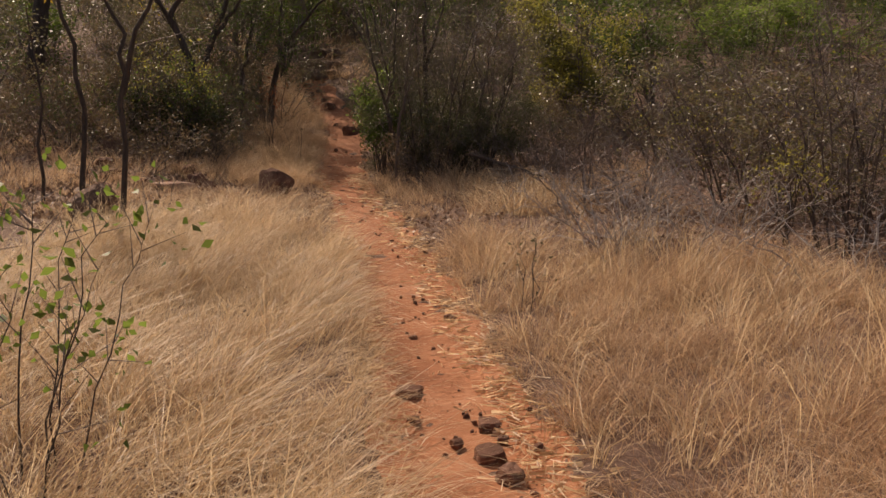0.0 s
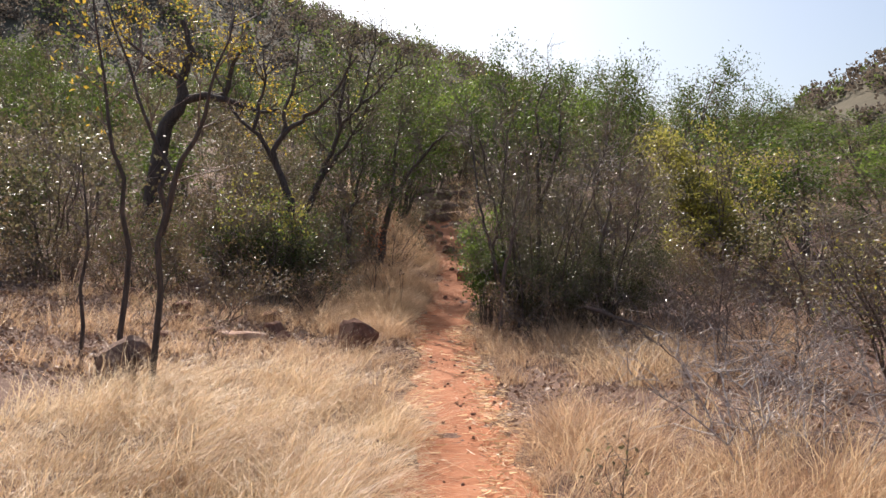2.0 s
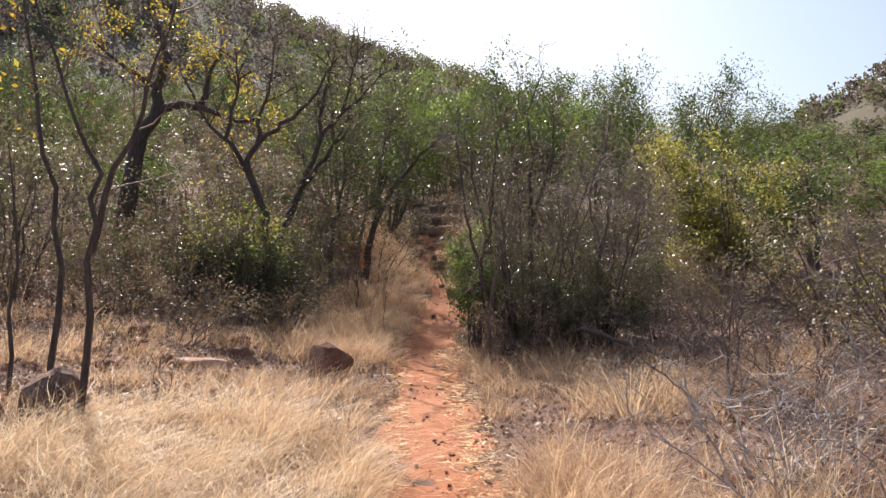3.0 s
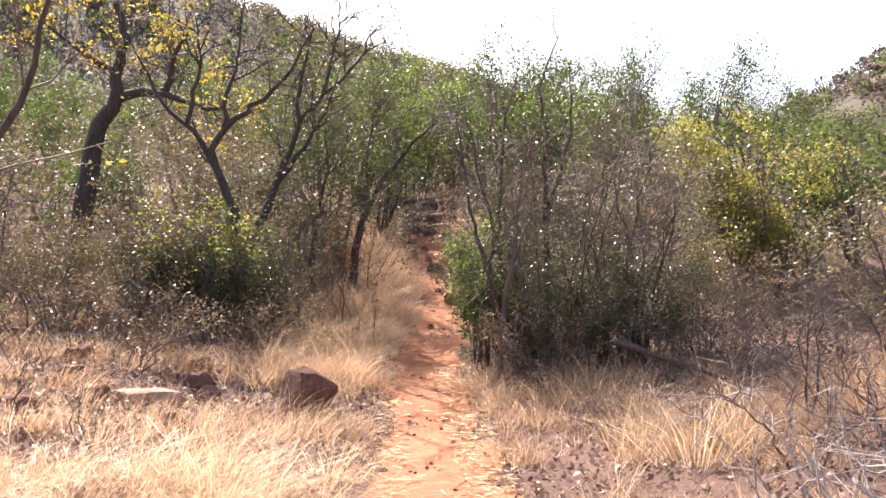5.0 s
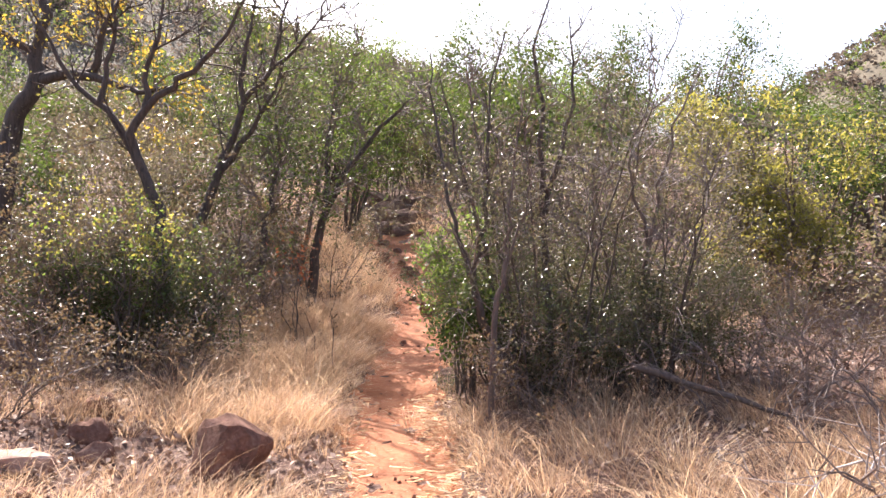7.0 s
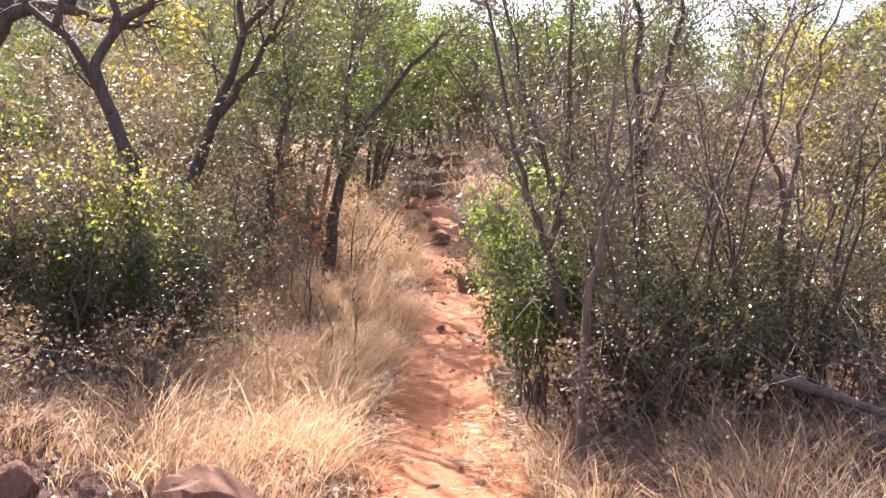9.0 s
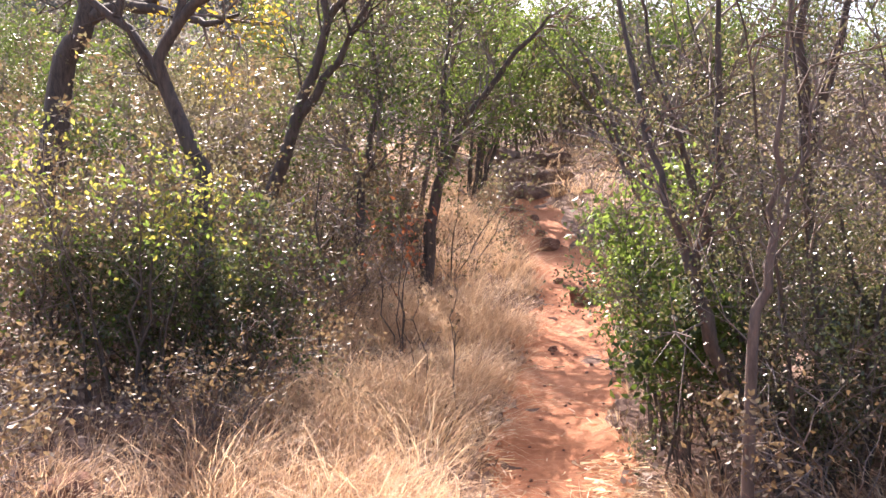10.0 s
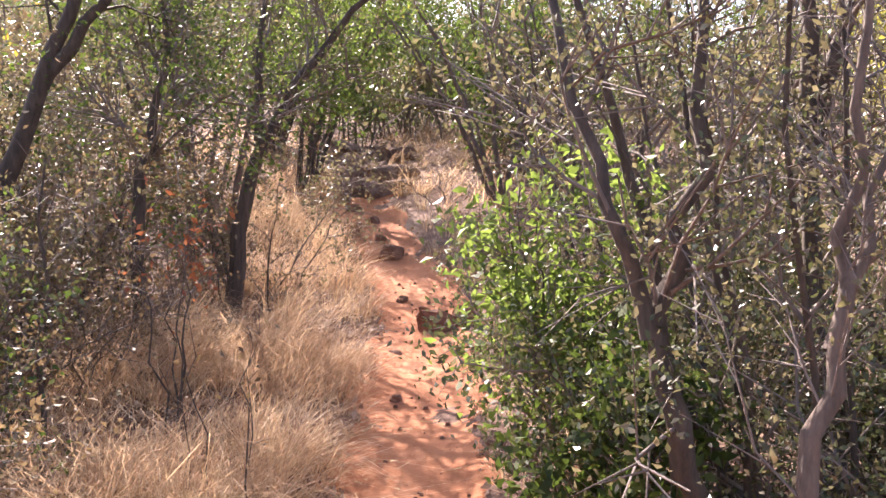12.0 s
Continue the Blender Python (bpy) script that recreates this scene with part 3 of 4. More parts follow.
plant("leafy_shrub", "fresh green leafy shrub at the path's edge", "shrub", B, fan(65, 10, 0.12, 1.5, 0.3, 0.012), M_BRIGHT, 65, count=7, length=0.3, depth=1, r=0.005, per=14, size=0.05, begin=0.45, slim=0.45)
B = foot(-0.95, 14.45)
plant("leafy_shrub", "small dark green shrub at the path's edge", "shrub", B, fan(66, 6, 0.08, 1.0, 0.2, 0.01), M_GREEN, 66, count=6, length=0.22, depth=1, r=0.004, per=14, size=0.05, begin=0.5)
B = foot(2.75, 18.8)
plant("yellow_green_bush", "rounded yellow-green leafy bush", "bush", B, fan(67, 14, 0.5, 2.6, 1.35, 0.035), M_YELLOWG, 67, wood=M_BARK2, count=11, length=0.6, depth=1, r=0.01, per=30, size=0.055, begin=0.1, scatter=0.09, second=(M_OLIVE, 7, 0.05, "olive inner leaves"))

# dead brush on the right side
for i, (x, y, h, sd) in enumerate([(2.0, 8.3, 0.8, 71), (2.7, 9.0, 0.85, 72), (1.7, 9.9, 0.75, 73), (2.6, 13.4, 0.7, 74), (1.3, 13.9, 0.6, 75), (3.3, 7.4, 0.6, 76), (1.6, 8.9, 0.6, 77), (1.5, 11.3, 0.5, 85), (2.4, 11.6, 0.6, 86), (1.8, 14.4, 0.8, 87)]):
    plant("dead_brush", "heap of bare silvery grey dead branches", "dead brush", foot(x, y), fan(sd, 9, 0.5, h, 1.0, 0.011), None, sd, "dead branches by the meadow", twig=M_GREYWOOD if y < 11 else M_TWIG, wood=M_GREYWOOD if y < 11 else M_TWIG, count=5, length=0.5, depth=1, r=0.007, begin=0.2, wiggle=0.35, up=-0.02)
for i, (x, y, h, sd) in enumerate([(3.7, 8.6, 2.3, 81), (4.6, 9.8, 2.4, 82), (3.4, 11.0, 1.7, 83)]):
    plant("thorn_bush", "tall bare grey thorn bush with few yellow-green leaves", "bush", foot(x, y), fan(sd, 9, 0.25, h, 0.9, 0.017), M_YELLOWG if i else M_OLIVE, sd, "thorn bushes", twig=M_TWIG, wood=M_BARK2, count=10, length=0.6, depth=1, r=0.007, per=2, size=0.035, begin=0.15, wiggle=0.32)
B = foot(3.25, 8.9)
plant("leafy_shrub", "low yellow-green leafy shrub beside thorn bush", "shrub", B, fan(84, 6, 0.15, 0.9, 0.5, 0.01), M_YELLOWG, 84, count=5, length=0.3, depth=1, r=0.005, per=6, size=0.04)

# saplings and weeds
B = foot(-1.45, 3.0)
plant("sapling", "near sapling with sparse bright green leaves", "sapling", B, fan(91, 9, 0.2, 1.2, 0.4, 0.005, (0.05, 0)), M_BRIGHT, 91, count=8, length=0.25, depth=0, r=0.003, per=9, size=0.042, begin=0.3, slim=0.6)
B = foot(0.6, 6.4)
plant("weed", "dry upright weed stalk in the grass", "weed", B, fan(92, 3, 0.04, 0.95, 0.12, 0.006), M_OLIVE, 92, count=7, length=0.16, depth=0, r=0.003, per=3, size=0.03, begin=0.2)
B = foot(-3.35, 15.7)
plant("sapling", "thin upright bare sapling", "sapling", B, [(rel(B, (-3.35, 15.7, 1.4), (-3.3, 15.7, 2.3)), 0.018, 0.005)], M_GREEN, 93, count=6, length=0.4, depth=1, r=0.004, per=1, size=0.04)
B = foot(-2.95, 16.3)
plant("sapling", "sapling with rust-red dying leaves", "sapling", B, fan(94, 4, 0.05, 1.25, 0.25, 0.009), M_RED, 94, count=7, length=0.22, depth=0, r=0.004, per=12, size=0.05, begin=0.55)
B = foot(-2.4, 15.6)
plant("weed", "dry brown weed stalks among pale grass", "weed", B, fan(95, 4, 0.25, 1.0, 0.2, 0.006), M_BROWNL, 95, count=5, length=0.14, depth=0, r=0.003, per=4, size=0.035)
B = foot(1.85, 12.2)
plant("sapling", "bare dark sapling with many twigs", "sapling", B, fan(96, 3, 0.05, 1.5, 0.3, 0.013), M_OLIVE, 96, wood=M_BARK2, count=9, length=0.4, depth=1, r=0.005, per=1, size=0.03)
B = foot(2.35, 12.7)
plant("weed", "small shrub with a few red leaves", "weed", B, fan(97, 4, 0.08, 0.6, 0.15, 0.006), M_RED, 97, count=3, length=0.15, depth=0, r=0.003, per=3, size=0.045)
for i, (x, y) in enumerate([(-4.4, 11.6), (-4.7, 12.4), (-3.9, 10.6), (-5.2, 11.2), (-3.0, 10.0), (-4.9, 13.3)]):
    plant("weed", "dry brown weed on stony ground", "weed", foot(x, y), fan(100 + i, 3, 0.08, 0.55, 0.15, 0.006), M_OLIVE, 100 + i, "weeds on stony ground", count=4, length=0.15, depth=0, r=0.003, per=3, size=0.035)


# ---- rocks ----
def rock(name, label, x, y, sx, sy, sz, material, seed, sink=0.25, turn=0.0, group="", blocky=0.5, cuts=7):
    bm = bmesh.new()
    bmesh.ops.create_icosphere(bm, subdivisions=3, radius=1)
    off = Vector((seed * 3.1, seed * 1.7, seed * 0.9))
    for v in bm.verts:
        d = v.co.normalized()
        m = max(abs(d.x), abs(d.y), abs(d.z))
        k = (1 - blocky) + blocky * min(1 / m, 1.35)
        k *= 1 + 0.30 * noise.noise(d * 1.3 + off) + 0.14 * noise.noise(d * 3.1 + off) + 0.05 * noise.noise(d * 8 + off)
        v.co = Vector((d.x * sx, d.y * sy, d.z * sz)) * k
    gr = random.Random(seed)
    for _ in range(cuts):
        n = Vector((gr.gauss(0, 1), gr.gauss(0, 1), gr.gauss(0.2, 0.8))).normalized()
        o = max(v.co.dot(n) for v in bm.verts) * gr.uniform(0.55, 0.85)
        for v in bm.verts:
            k = v.co.dot(n) - o
            if k > 0:
                v.co -= n * k * 0.93
    me = bpy.data.meshes.new(name)
    bm.to_mesh(me)
    bm.free()
    for p in me.polygons:
        p.use_smooth = cuts < 4
    me.materials.append(material)
    ob = new(name, me)
    ob.matrix_basis = pose(x, y, gz(x, y) + sz * (1 - 2 * sink) + (0.02 if abs(x - float(trail_x(y))) < 0.35 else 0), 0, 0, turn)
    return tagged(ob, label, "rock", group)


g_st = random.Random(5)
for i, (x, y, s) in enumerate([(-0.19, 4.94, 0.075), (0.23, 4.46, 0.075), (0.21, 4.04, 0.075), (0.28, 3.79, 0.085), (0.37, 3.63, 0.03), (0.06, 6.77, 0.045), (0.0, 5.34, 0.035), (0.28, 4.24, 0.04), (-0.2, 6.25, 0.035),
                               (0.44, 4.12, 0.03), (-0.15, 4.57, 0.035), (0.06, 4.21, 0.05), (0.05, 3.1, 0.08), (0.35, 3.05, 0.09), (0.3, 2.75, 0.1), (-0.1, 3.2, 0.045), (0.06, 6.69, 0.035), (-0.55, 9.9, 0.03), (-1.45, 13.5, 0.045), (-1.2, 13.6, 0.06)]):
    rock("stone", "small reddish brown stone on the dirt path", x, y, s * g_st.uniform(0.8, 1.15), s * g_st.uniform(0.6, 0.9), s * g_st.uniform(0.45, 0.7), M_ROCK, i + 3, 0.32, g_st.uniform(0, 180), "stones on the path", 0.7)
rock("boulder", "rounded dark brown boulder in dry grass", -2.15, 12.2, 0.25, 0.22, 0.26, M_ROCK, 40, 0.2, 65, blocky=0.4, cuts=5)
rock("rock_slab", "flat pale pinkish stone slab", -3.42, 11.75, 0.33, 0.20, 0.06, M_SLAB, 41, 0.3, -20, blocky=0.8)
rock("boulder", "dark rounded boulder beside slender tree", -3.4, 9.1, 0.22, 0.2, 0.26, M_DARKROCK, 42, 0.25, 60)
rock("boulder", "dark brown boulder in leaf litter", -4.95, 14.2, 0.22, 0.2, 0.22, M_DARKROCK, 43, 0.3, 10)
rock("boulder", "low dark red boulder among leaf litter", -5.6, 13.4, 0.3, 0.2, 0.11, M_ROCK, 44, 0.3, 0)
for i, (x, y, s) in enumerate([(-3.75, 11.6, 0.1), (-3.05, 12.2, 0.11), (-3.3, 12.6, 0.12), (-4.3, 12.2, 0.12), (-2.9, 11.2, 0.08), (-4.0, 11.0, 0.09), (-4.6, 12.9, 0.13), (-3.6, 13.3, 0.12)]):
    rock("rock", "small brown rock among fallen leaves", x, y, s * 1.2, s, s * 0.8, M_ROCK, 50 + i, 0.3, i * 47, "rocks in leaf litter")
for i, (x, y, sx, sz) in enumerate([(-1.88, 19.4, 0.16, 0.12), (-3.2, 22.6, 0.15, 0.11), (-2.62, 21.9, 0.18, 0.09), (-2.95, 21.5, 0.09, 0.06), (-2.85, 22.5, 0.09, 0.06), (-3.0, 23.3, 0.1, 0.07), (-1.68, 19.55, 0.11, 0.08), (-2.15, 18.6, 0.06, 0.04), (-2.3, 20.3, 0.06, 0.04), (-2.0, 17.6, 0.05, 0.03), (-1.75, 18.9, 0.05, 0.03), (-2.05, 20.0, 0.05, 0.03), (-3.4, 24.0, 0.11, 0.07)]):
    rock("trail_rock", "reddish brown rock embedded in the path", x, y, sx, sx * 0.8, sz, M_ROCK, 60 + i, 0.25, i * 31, "rocks in the path", 0.75)
for i, (x, y, s) in enumerate([(-3.2, 25.0, 0.3), (-3.15, 26.0, 0.38), (-4.3, 25.6, 0.3), (-3.9, 27.6, 0.4), (-3.3, 27.8, 0.36), (-4.5, 28.6, 0.42), (-3.75, 24.6, 0.2), (-3.5, 25.3, 0.34), (-2.95, 25.2, 0.3), (-4.0, 25.1, 0.26), (-3.6, 26.4, 0.42)]):
    rock("ledge_rock", "dark brown ledge rock where the path steps up", x, y, s, s * 0.8, s * 0.45, M_DARKROCK, 80 + i, 0.38, i * 53, "ledge rocks", 0.75)

LOG = thing("fallen_log", "dark fallen branch lying under the bushes", "log", at=foot(0.9, 13.6))
lb = Bits()
tube(lb, smooth_line([(-0.5, 0.5, 0.42), (0.1, 0.2, 0.25), (0.6, 0, 0.1), (1.0, -0.35, 0.03)], np.random.default_rng(1), 0.02), 0.03, 0.012, 7)
piece("branch", lb.mesh("branch", M_BARK2), LOG)


# ---- bushes that fill the slope: a few kinds, each copied ----
HIDE = pose(0, 0, 0)
KINDS = [
    ("scrub_bush", "twiggy brown bush with withered leaves", "bush", dict(stems=fan(201, 8, 0.4, 2.1, 1.1, 0.018), leaf=M_BROWNL, count=6, length=0.75, depth=1, r=0.007, per=22, size=0.055, begin=0.03, second=(M_OLIVE, 14, 0.05, "olive leaves"))),
    ("scrub_bush", "bare greyish brown bush on the slope", "bush", dict(stems=fan(202, 9, 0.4, 2.5, 1.1, 0.016), leaf=M_OLIVE, count=6, length=0.8, depth=1, r=0.007, per=24, size=0.05, begin=0.03)),
    ("green_bush", "leafy bright green bush on the slope", "bush", dict(stems=fan(203, 7, 0.4, 2.5, 1.2, 0.028), leaf=M_BRIGHT, count=7, length=0.8, depth=1, r=0.01, per=34, size=0.085, begin=0.03, scatter=0.1)),
    ("green_bush", "dense dark green bush on the slope", "bush", dict(stems=fan(204, 7, 0.4, 2.8, 1.2, 0.028), leaf=M_GREEN, count=7, length=0.8, depth=1, r=0.01, per=34, size=0.085, begin=0.03, scatter=0.1)),
    ("scrub_tree", "small tree with an olive green crown", "tree", dict(stems=fan(205, 6, 0.12, 3.8, 1.4, 0.045), leaf=M_GREEN, count=7, length=0.95, depth=1, r=0.012, per=30, size=0.08, begin=0.25, scatter=0.14, second=(M_OLIVE, 10, 0.07, "olive leaves"))),
    ("scrub_bush", "olive bush with dull leaves", "bush", dict(stems=fan(206, 7, 0.4, 1.9, 1.0, 0.022), leaf=M_OLIVE, count=6, length=0.7, depth=1, r=0.008, per=30, size=0.06, begin=0.03, scatter=0.1)),
    ("low_scrub", "knee-high brown scrub of dead twigs and leaves", "scrub", dict(stems=fan(207, 7, 0.35, 0.75, 0.7, 0.009), leaf=M_BROWNL, count=5, length=0.42, depth=1, r=0.004, per=18, size=0.032, begin=0.05, scatter=0.05)),
]
g_bg = random.Random(11)
spots = [[] for _ in KINDS]
taken = []


def clear_of_walk(x, y):
    d = x - float(trail_x(y))
    if y < 24:
        return (d < -4.6 - max(0, 15 - y) * 0.15 if y < 17.5 else d < -2.6) or d > (3.2 + max(0, 13 - y) * 0.32 if y < 16 else 2.0)
    if y < 29:
        return abs(d) > 1.7
    return True


tries = 0
while len(taken) < 250 and tries < 16000:
    tries += 1
    y = 7 + 47 * g_bg.random() ** 1.15
    x = g_bg.uniform(-0.62 * y - 6, 0.55 * y + 4)
    if not clear_of_walk(x, y):
        continue
    gap = 0.95 if y < 26 else 1.45
    if any((x - a) ** 2 + (y - b) ** 2 < gap * gap for a, b in taken):
        continue
    if (x + 8.2) ** 2 + (y - 18.6) ** 2 < 3 or (x - 2.6) ** 2 + (y - 18.2) ** 2 < 4 or (-4.6 < x < -2 and y < 17):
        continue
    if (14.3 < y < 19.4 and abs(x - 2.6 + (19.4 - y) * 0.17) < 1.5) or (19 < y < 23.5 and abs((x - 2.6) * 0.74 + (y - 19.4) * 0.67) < 1.5) or (12 < y < 19 and abs(x + 8.2 - (19.4 - y) * 0.57) < 1.0):
        continue
    taken.append((x, y))
    if y < 20:
        w = [4, 4, 0.05, 0.4, 0.2, 3.5, 0]
    elif x > 0:
        w = [1.5, 1.5, 5, 3, 2.5, 1, 0]
    else:
        w = [3, 2.5, 2, 3, 2, 2, 0]
    spots[g_bg.choices(range(len(KINDS)), w)[0]].append((x, y))
for k, x, y in [(3, -4.4, 30.0), (0, -3.3, 30.4), (1, -5.3, 30.8), (5, -2.3, 29.2), (2, -3.9, 31.8), (5, -4.9, 29.3), (1, 0.6, 16.6), (0, -5.6, 16.4), (5, -7.4, 14.6), (0, -4.9, 18.6), (5, -5.7, 20.4)]:
    spots[k].append((x, y))
tries = 0
while len(spots[6]) < 110 and tries < 4000:
    tries += 1
    x, y = g_bg.uniform(-10, 8), g_bg.uniform(9.5, 27)
    d = x - float(trail_x(y))
    if d > (-2.0 if y < 17.5 else -1.5) and d < 0.9 or (d < 0 and y < 12.4 and d > -5) or (d > 0 and y < 13.2 + 0.3 * d):
        continue
    if any((x - a) ** 2 + (y - b) ** 2 < 0.45 for a, b in spots[6]):
        continue
    spots[6].append((x, y))
for (name, label, cat, kw), where in zip(KINDS, spots):
    for i, (x, y) in enumerate(where):
        tall = 0.55 if x > 3 + 0.12 * y else 0.75 if x > 1.5 + 0.06 * y else 1.2 if y > 33 and -6 < x < 2 else 1.0
        m = pose(x, y, gz(x, y) - 0.03, 0, 0, g_bg.uniform(0, 360)) @ Matrix.Diagonal((*[g_bg.uniform(0.8, 1.2)] * 2, g_bg.uniform(0.75, 1.1) * tall, 1))
        if i == 0:
            first = plant(name, label, cat, (0, 0, 0), seed=300 + KINDS.index((name, label, cat, kw)), group=label.split(" on ")[0] + " group", wood=M_BARK2, **kw)
            first.matrix_basis = m
            plain = first
        else:
            c = copy_thing(plain, Matrix.Identity(4))
            c.matrix_basis = m


# ---- woods on the far slopes ----
def far_woods(name, label, xs, ys, count, size, material, seed, leaf, per=70):
    g = np.random.default_rng(seed)
    x, y = g.uniform(*xs, count), g.uniform(*ys, count)
    keep = np.abs(np.arctan2(x, y)) < 0.75
    x, y = x[keep], y[keep]
    z = land(x, y)
    s = size * g.uniform(0.6, 1.4, len(x))
    idx = np.repeat(np.arange(len(x)), per)
    d = g.normal(0, 1, (len(idx), 3))
    d /= np.linalg.norm(d, axis=1)[:, None]
    d *= (g.uniform(0.3, 1, len(idx)) ** 0.5)[:, None]
    p = np.stack([x[idx], y[idx], z[idx] + s[idx] * 0.75], 1) + d * s[idx][:, None] * np.array([1, 1, 0.8]) * (1 + 0.35 * waves(d[:, :1] * 3 + idx[:, None], d[:, 1:2] * 3, 0.8, seed))
    tagged(new(name, leaf_set(g, p, leaf, 0.8).mesh(name, material)), label, "woods", kind="stuff")


far_woods("far_bushes", "brown leafless bush covering the far slope", (-125, 16), (54, 166), 1900, 1.4, M_FARB, 401, 0.36, 80)
far_woods("far_bushes", "green bush scattered over the far slope", (-125, 34), (54, 166), 620, 1.5, M_FARG, 402, 0.36, 80)
far_woods("far_bushes", "brown bush on the low rise beyond the thicket", (10, 75), (54, 200), 520, 1.5, M_FARB, 405, 0.4, 60)
far_woods("far_bushes", "grey-brown bush on the distant hill", (30, 300), (200, 400), 1000, 3.0, M_FARB, 403, 1.4, 40)
far_woods("far_bushes", "dull green bush on the distant hill", (30, 300), (200, 400), 300, 3.0, M_FARG, 404, 1.4, 40)


# ---- grass, straw and litter ----
def meadow(name, label, seed, count, xs, ys, fits, h, lean, way, spread, width, material, patch=0.5, tuft=16):
    """Tussocks of grass: blades spread from each root and are bent over by the wind."""
    g = np.random.default_rng(seed)
    m = count // tuft
    cx, cy = g.uniform(*xs, m), g.uniform(*ys, m)
    thick = 0.5 + 0.5 * waves(cx, cy, 0.36, seed + 1)
    keep = fits(cx, cy, cx - trail_x(cy)) & (g.uniform(0, 1, m) < (1 - patch) + patch * thick * 1.6)
    cx, cy, thick = cx[keep], cy[keep], thick[keep]
    tall = g.uniform(0.5, 1.25, len(cx)) * (0.4 + 0.85 * thick)
    bent = way + 1.1 * waves(cx, cy, 0.7, seed + 2) + g.normal(0, spread * 0.4, len(cx))
    force = g.uniform(0.35, 1.2, len(cx))
    i = np.repeat(np.arange(len(cx)), tuft)
    n = len(i)
    rx, ry = g.normal(0, 0.035, n), g.normal(0, 0.035, n)
    x, y = cx[i] + rx, cy[i] + ry
    d = x - trail_x(y)
    vx = np.cos(bent[i]) * force[i] + rx * 16 + g.normal(0, 0.25 * spread, n)
    vy = np.sin(bent[i]) * force[i] + ry * 16 + g.normal(0, 0.25 * spread, n)
    hh = h * tall[i] * g.uniform(0.4, 1.15, n) * np.clip((np.abs(d) - 0.2) / 0.45, 0.25, 1)
    ln = np.clip(lean * np.hypot(vx, vy), 0.1, 1.2)
    b = blades(g, x, y, hh, ln, np.arctan2(vy, vx), width * g.uniform(0.7, 1.3, n))
    tagged(new(name, b.mesh(name, material)), label, "grass", kind="stuff")


def left_field(x, y, d):
    return (d < -0.26 - 0.06 * np.sin(y * 2.3)) & (d > -4.6 + 0.2 * y) & (y < 9.6 + 0.5 * np.sin(x * 2))


def right_field(x, y, d):
    return (d > 0.32 + 0.07 * np.sin(y * 1.7)) & (d < 4.2) & (y < 10.2 - 0.75 * d + 0.5 * np.sin(x * 2.7))


meadow("dry_grass", "wind-swept pale straw-coloured grass", 501, 84000, (-5, 0.2), (0.6, 10.2), left_field, 0.5, 1.3, 0.45, 0.9, 0.0042, M_GRASS, 0.85, 22)
meadow("dry_grass", "tangled russet dry grass", 502, 76000, (0, 4.5), (0.8, 11.6), right_field, 0.4, 1.2, 1.2, 2.2, 0.004, M_GRASS_R, 0.85, 20)
meadow("dry_grass", "pale dry grass stems standing in the meadow", 503, 9000, (0, 4.2), (0.8, 12.4), lambda x, y, d: (d > 0.5) & (y < 11.4 - 1.0 * d), 0.6, 0.6, 0.8, 1.4, 0.005, M_GRASS, 0.7)
meadow("dry_grass", "short dry grass tufts on stony ground", 504, 44000, (-6.5, -0.8), (9.0, 15.0), lambda x, y, d: (d < -0.36) & (waves(x, y, 0.35, 77) > -0.22 + 0.1 * np.clip(-d - 1, 0, 4)), 0.3, 0.7, 0.4, 1.4, 0.0045, M_GRASS_R, 0.8)
meadow("dry_grass", "tall pale grass on the bank beside the path", 505, 19000, (-4.2, -1.6), (13.4, 18.4), lambda x, y, d: (d < -0.36) & (d > -2.2) & (x > -3.4 - 0.2 * (y - 13.4)), 0.48, 1.0, -0.2, 1.8, 0.0045, M_GRASS_R, 0.95)
meadow("dry_grass", "russet grass in the shade along the path", 506, 18000, (-4.9, -2), (17.2, 25), lambda x, y, d: (d < -0.36) & (d > -1.8), 0.5, 0.9, -0.3, 1.4, 0.006, M_GRASS_R, 0.85)
meadow("dry_grass", "dry grass tussocks at the path's edge", 507, 16000, (-1.6, 3.2), (10.8, 14.3), lambda x, y, d: (d > 0.4) & (waves(x, y, 0.3, 78) > -0.25), 0.38, 0.85, 2.2, 1.4, 0.0048, M_GRASS_R, 0.8)
meadow("dry_grass", "sparse dry grass up the path's right edge", 508, 6000, (-3.6, -0.8), (14.2, 25), lambda x, y, d: (d > 0.3) & (d < 0.9), 0.34, 0.7, 2.0, 0.9, 0.005, M_GRASS, 0.7)
meadow("dry_grass", "thin dry grass under the bushes", 509, 18000, (-16, 15), (10, 34), lambda x, y, d: (np.abs(d) > 1.2) & (waves(x, y, 0.6, 79) > 0.1), 0.4, 0.8, 0.8, 1.6, 0.008, M_GRASS_R, 0.6)


meadow("dry_grass", "dry grass in the open clearing around the path's start", 510, 13000, (-9, 8), (-7, 7), lambda x, y, d: (np.abs(d) > 0.4) & ((y < 0.7) | (d < -4.0 + 0.2 * y) | (d > 4.1)), 0.42, 0.9, 0.6, 1.2, 0.014, M_GRASS_R, 0.4)
meadow("dry_grass", "dry grass on the bank above the ledge", 511, 8000, (-7, -0.5), (22, 31), lambda x, y, d: (np.abs(d) > 0.35) & (np.abs(d) < 3), 0.42, 0.8, -0.6, 1.2, 0.009, M_GRASS_R, 0.5)


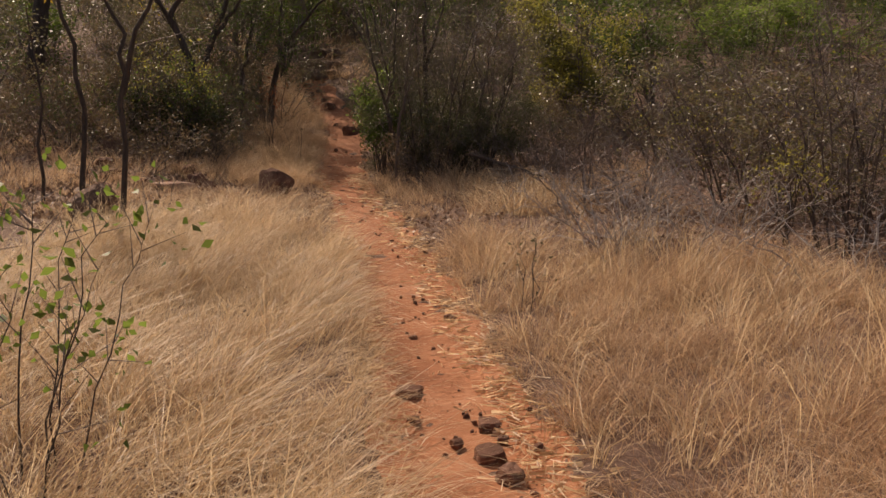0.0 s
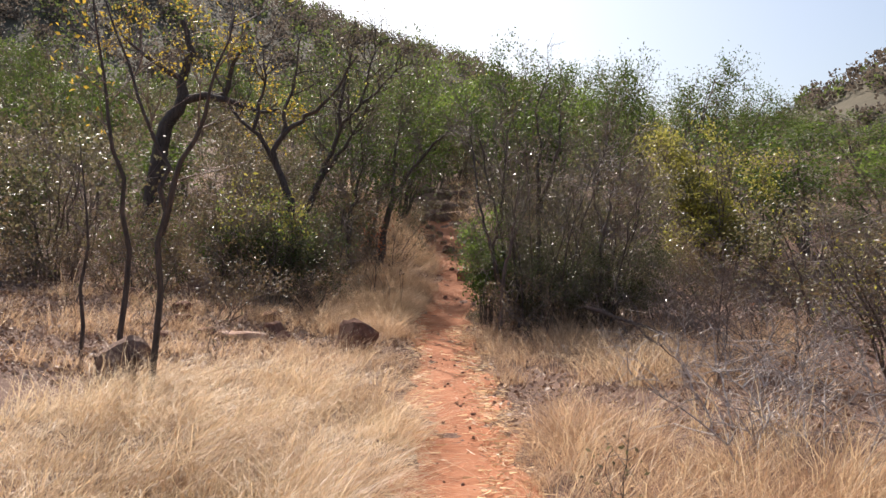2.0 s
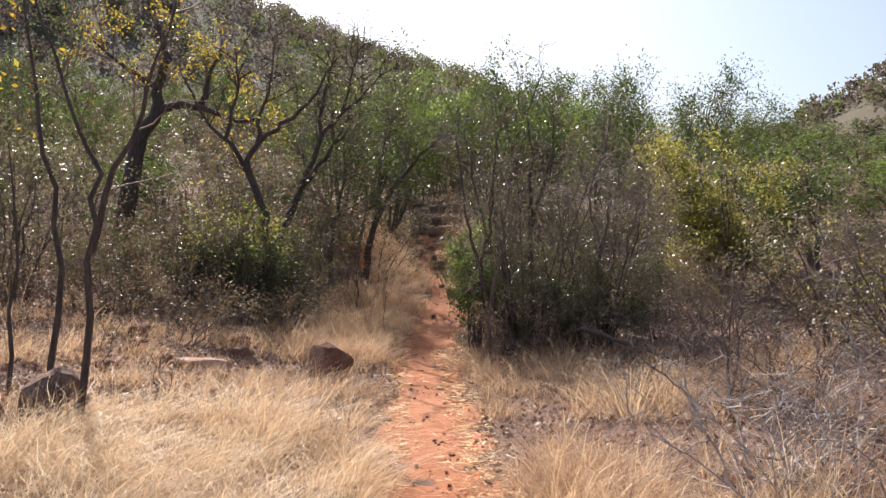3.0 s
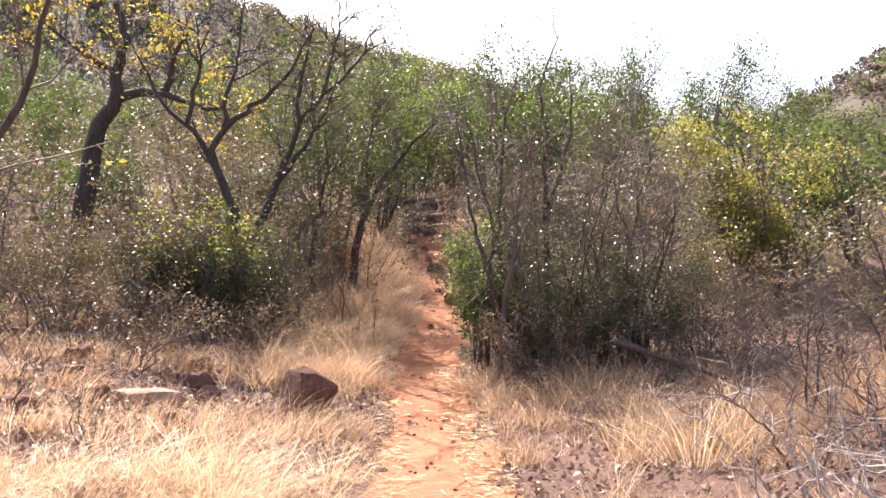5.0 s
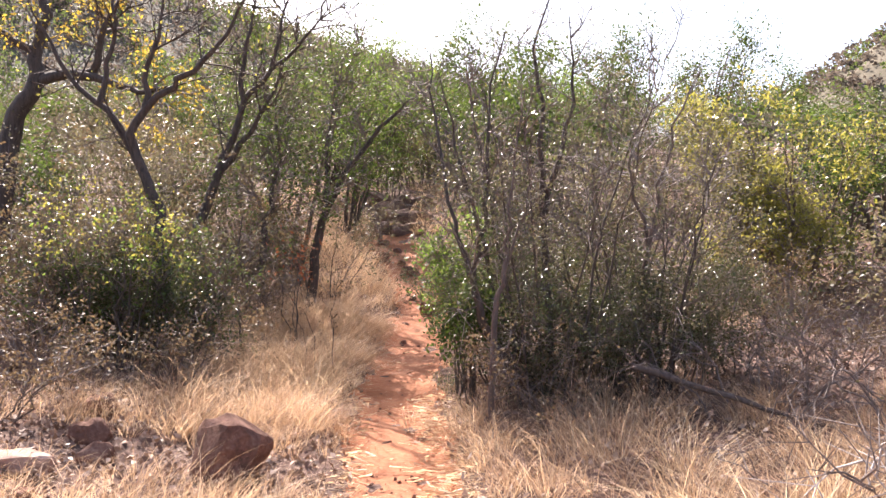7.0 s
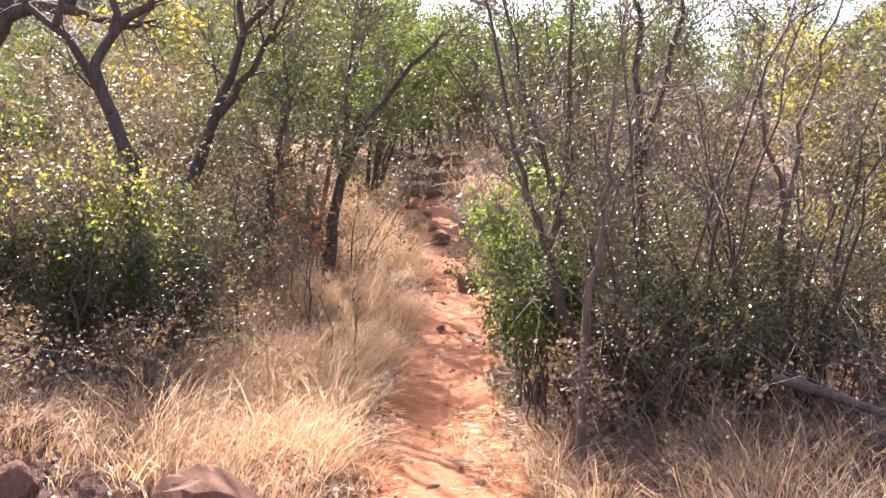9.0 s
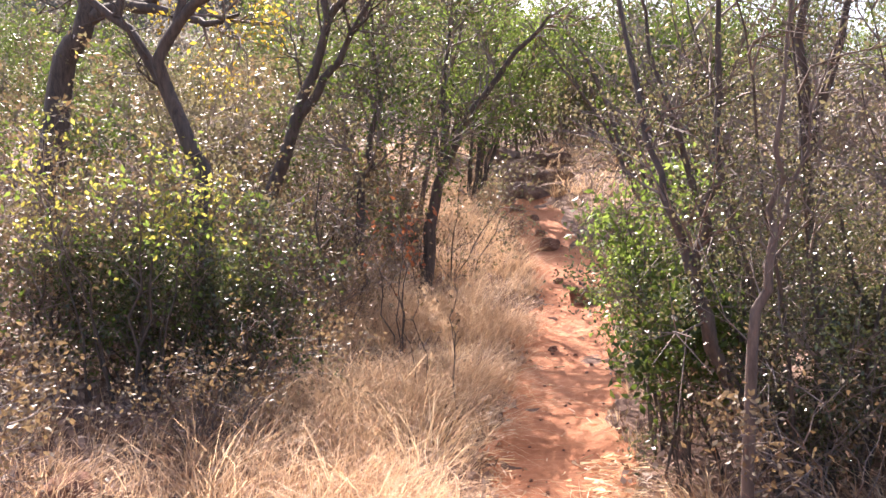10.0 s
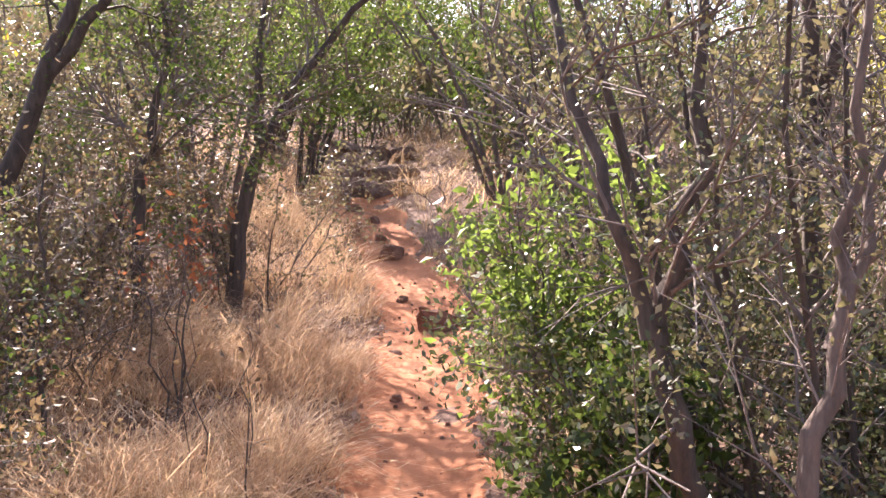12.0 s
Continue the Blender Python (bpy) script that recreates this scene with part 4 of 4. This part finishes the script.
def grass_tuft(label, x, y, h, count, seed, material, way, lean=0.62, spread=0.1):
    """A single tussock of long curved blades."""
    g = np.random.default_rng(seed)
    rx, ry = g.normal(0, spread, count), g.normal(0, spread, count)
    vx, vy = rx * 7 + 0.5 * math.cos(way) + g.normal(0, 0.2, count), ry * 7 + 0.5 * math.sin(way) + g.normal(0, 0.2, count)
    b = blades(g, rx, ry, h * g.uniform(0.45, 1.1, count), np.clip(lean * np.hypot(vx, vy) * 1.6, 0.05, 1.15), np.arctan2(vy, vx), 0.0048 * g.uniform(0.7, 1.3, count), base=np.full(count, -0.04))
    ob = new("grass_tuft", b.mesh("grass_tuft", material))
    ob.location = foot(x, y)
    tagged(ob, label, "grass tuft", "grass tufts")


PALE, RUSSET = "tall pale straw grass tuft beside the path", "russet dry grass tuft beside the path"
for i, (x, y, h, n, mat) in enumerate([(0.85, 11.1, 0.75, 420, M_GRASS), (1.2, 11.6, 0.7, 300, M_GRASS), (0.55, 11.9, 0.55, 240, M_GRASS), (0.6, 12.6, 0.6, 200, M_GRASS), (0.2, 12.9, 0.5, 200, M_GRASS_R), (-0.85, 13.5, 0.5, 260, M_GRASS_R), (-0.6, 13.1, 0.42, 220, M_GRASS_R),
                                       (-0.3, 12.2, 0.32, 160, M_GRASS_R), (-0.25, 11.2, 0.3, 160, M_GRASS_R), (-2.3, 14.7, 0.65, 380, M_GRASS), (-2.55, 15.4, 0.7, 380, M_GRASS), (-2.45, 16.2, 0.6, 320, M_GRASS), (-2.1, 13.6, 0.4, 220, M_GRASS_R), (-2.75, 13.2, 0.4, 220, M_GRASS_R),
                                       (-1.9, 11.6, 0.38, 200, M_GRASS_R), (-2.6, 11.9, 0.34, 180, M_GRASS_R), (-1.5, 10.6, 0.4, 220, M_GRASS), (-2.4, 10.4, 0.42, 240, M_GRASS_R), (-1.0, 8.6, 0.6, 320, M_GRASS), (-1.4, 7.4, 0.6, 320, M_GRASS), (1.4, 7.9, 0.65, 300, M_GRASS), (0.7, 8.4, 0.55, 260, M_GRASS_R),
                                       (1.9, 6.2, 0.6, 280, M_GRASS), (1.0, 5.0, 0.5, 260, M_GRASS_R), (-1.2, 5.0, 0.55, 300, M_GRASS), (-2.3, 6.2, 0.6, 300, M_GRASS), (-1.0, 3.9, 0.55, 260, M_GRASS), (-1.35, 14.2, 0.28, 90, M_GRASS)]):
    grass_tuft(PALE if mat == M_GRASS else RUSSET, x, y, h * 0.82, n // 2, 700 + i, mat, 0.6 if x < float(trail_x(y)) else 1.6)


def gravel(seed, count):
    """Loose grit and pebbles on the path."""
    g = np.random.default_rng(seed)
    y = g.uniform(1.5, 27, count)
    x = trail_x(y) + g.normal(0, 0.17, count)
    s = 0.004 + 0.013 * g.uniform(0, 1, count) ** 4
    c = np.stack([x, y, surface(x, y) + 0.024 + s * 0.3], 1)
    cube = np.array([[-1, -1, -0.7], [1, -1, -0.7], [1, 1, -0.7], [-1, 1, -0.7], [-0.6, -0.7, 0.6], [0.7, -0.6, 0.5], [0.6, 0.6, 0.7], [-0.7, 0.5, 0.5]])
    v = c[:, None, :] + cube[None] * s[:, None, None] * g.uniform(0.6, 1.4, (count, 8, 3))
    q = np.array([[0, 3, 2, 1], [4, 5, 6, 7], [0, 1, 5, 4], [1, 2, 6, 5], [2, 3, 7, 6], [3, 0, 4, 7]])
    b = Bits()
    b.add(v.reshape(-1, 3), (np.arange(count)[:, None, None] * 8 + q[None]).reshape(-1, 4))
    tagged(new("gravel", b.mesh("gravel", M_ROCK, flat=True)), "small reddish pebbles scattered over the path", "gravel", kind="stuff")


gravel(620, 900)


def straw(name, label, seed, count, fits, xs, ys, length, width, material):
    g = np.random.default_rng(seed)
    x, y = g.uniform(*xs, count), g.uniform(*ys, count)
    d = x - trail_x(y)
    k = fits(x, y, d, g)
    x, y = x[k], y[k]
    n = len(x)
    a = g.uniform(0, 6.283, n)
    ln = length * g.uniform(0.3, 1.2, n)
    z = np.maximum(surface(x, y), surface(x, y) + 0.03 * (np.abs(x - trail_x(y)) < 0.3)) + 0.012
    ends = []
    for s, lift in ((-0.5, 0.0), (0.5, 0.02)):
        px, py = x + np.cos(a) * ln * s, y + np.sin(a) * ln * s
        for w in (-0.5, 0.5):
            ends.append(np.stack([px - np.sin(a) * width * w, py + np.cos(a) * width * w, z + lift * g.uniform(0, 1, n)], 1))
    v = np.stack([ends[0], ends[1], ends[3], ends[2]], 1).reshape(-1, 3)
    b = Bits()
    b.add(v, np.arange(4 * n).reshape(-1, 4))
    tagged(new(name, b.mesh(name, material)), label, "litter", kind="stuff")


straw("straw", "pale broken straw trodden at the path's edge", 601, 60000, lambda x, y, d, g: g.uniform(0, 1, len(x)) < np.exp(-((d - 0.32) / 0.15) ** 2) + 0.5 * np.exp(-((d + 0.36) / 0.12) ** 2), (-2.5, 1.5), (1, 15), 0.13, 0.005, M_GRASS)
straw("straw", "scattered straw on the path", 602, 900, lambda x, y, d, g: np.abs(d) < 0.4, (-2.5, 1), (1.5, 18), 0.1, 0.004, M_GRASS)


def litter(seed, count, xs, ys, fits, size, material, label):
    g = np.random.default_rng(seed)
    x, y = g.uniform(*xs, count), g.uniform(*ys, count)
    k = fits(x, y, x - trail_x(y))
    x, y = x[k], y[k]
    p = np.stack([x, y, surface(x, y) + g.uniform(0.004, 0.05, len(x))], 1)
    tagged(new("leaf_litter", leaf_set(g, p, size, 0.6).mesh("leaf_litter", material)), label, "litter", kind="stuff")


litter(611, 32000, (-9, -1.4), (8.5, 20), lambda x, y, d: d < -0.32, 0.055, M_LITTER, "dry brown fallen leaves on the ground")
litter(612, 18000, (-1.5, 8), (9, 20), lambda x, y, d: d > 0.32, 0.055, M_LITTER, "dry fallen leaves under the bushes")
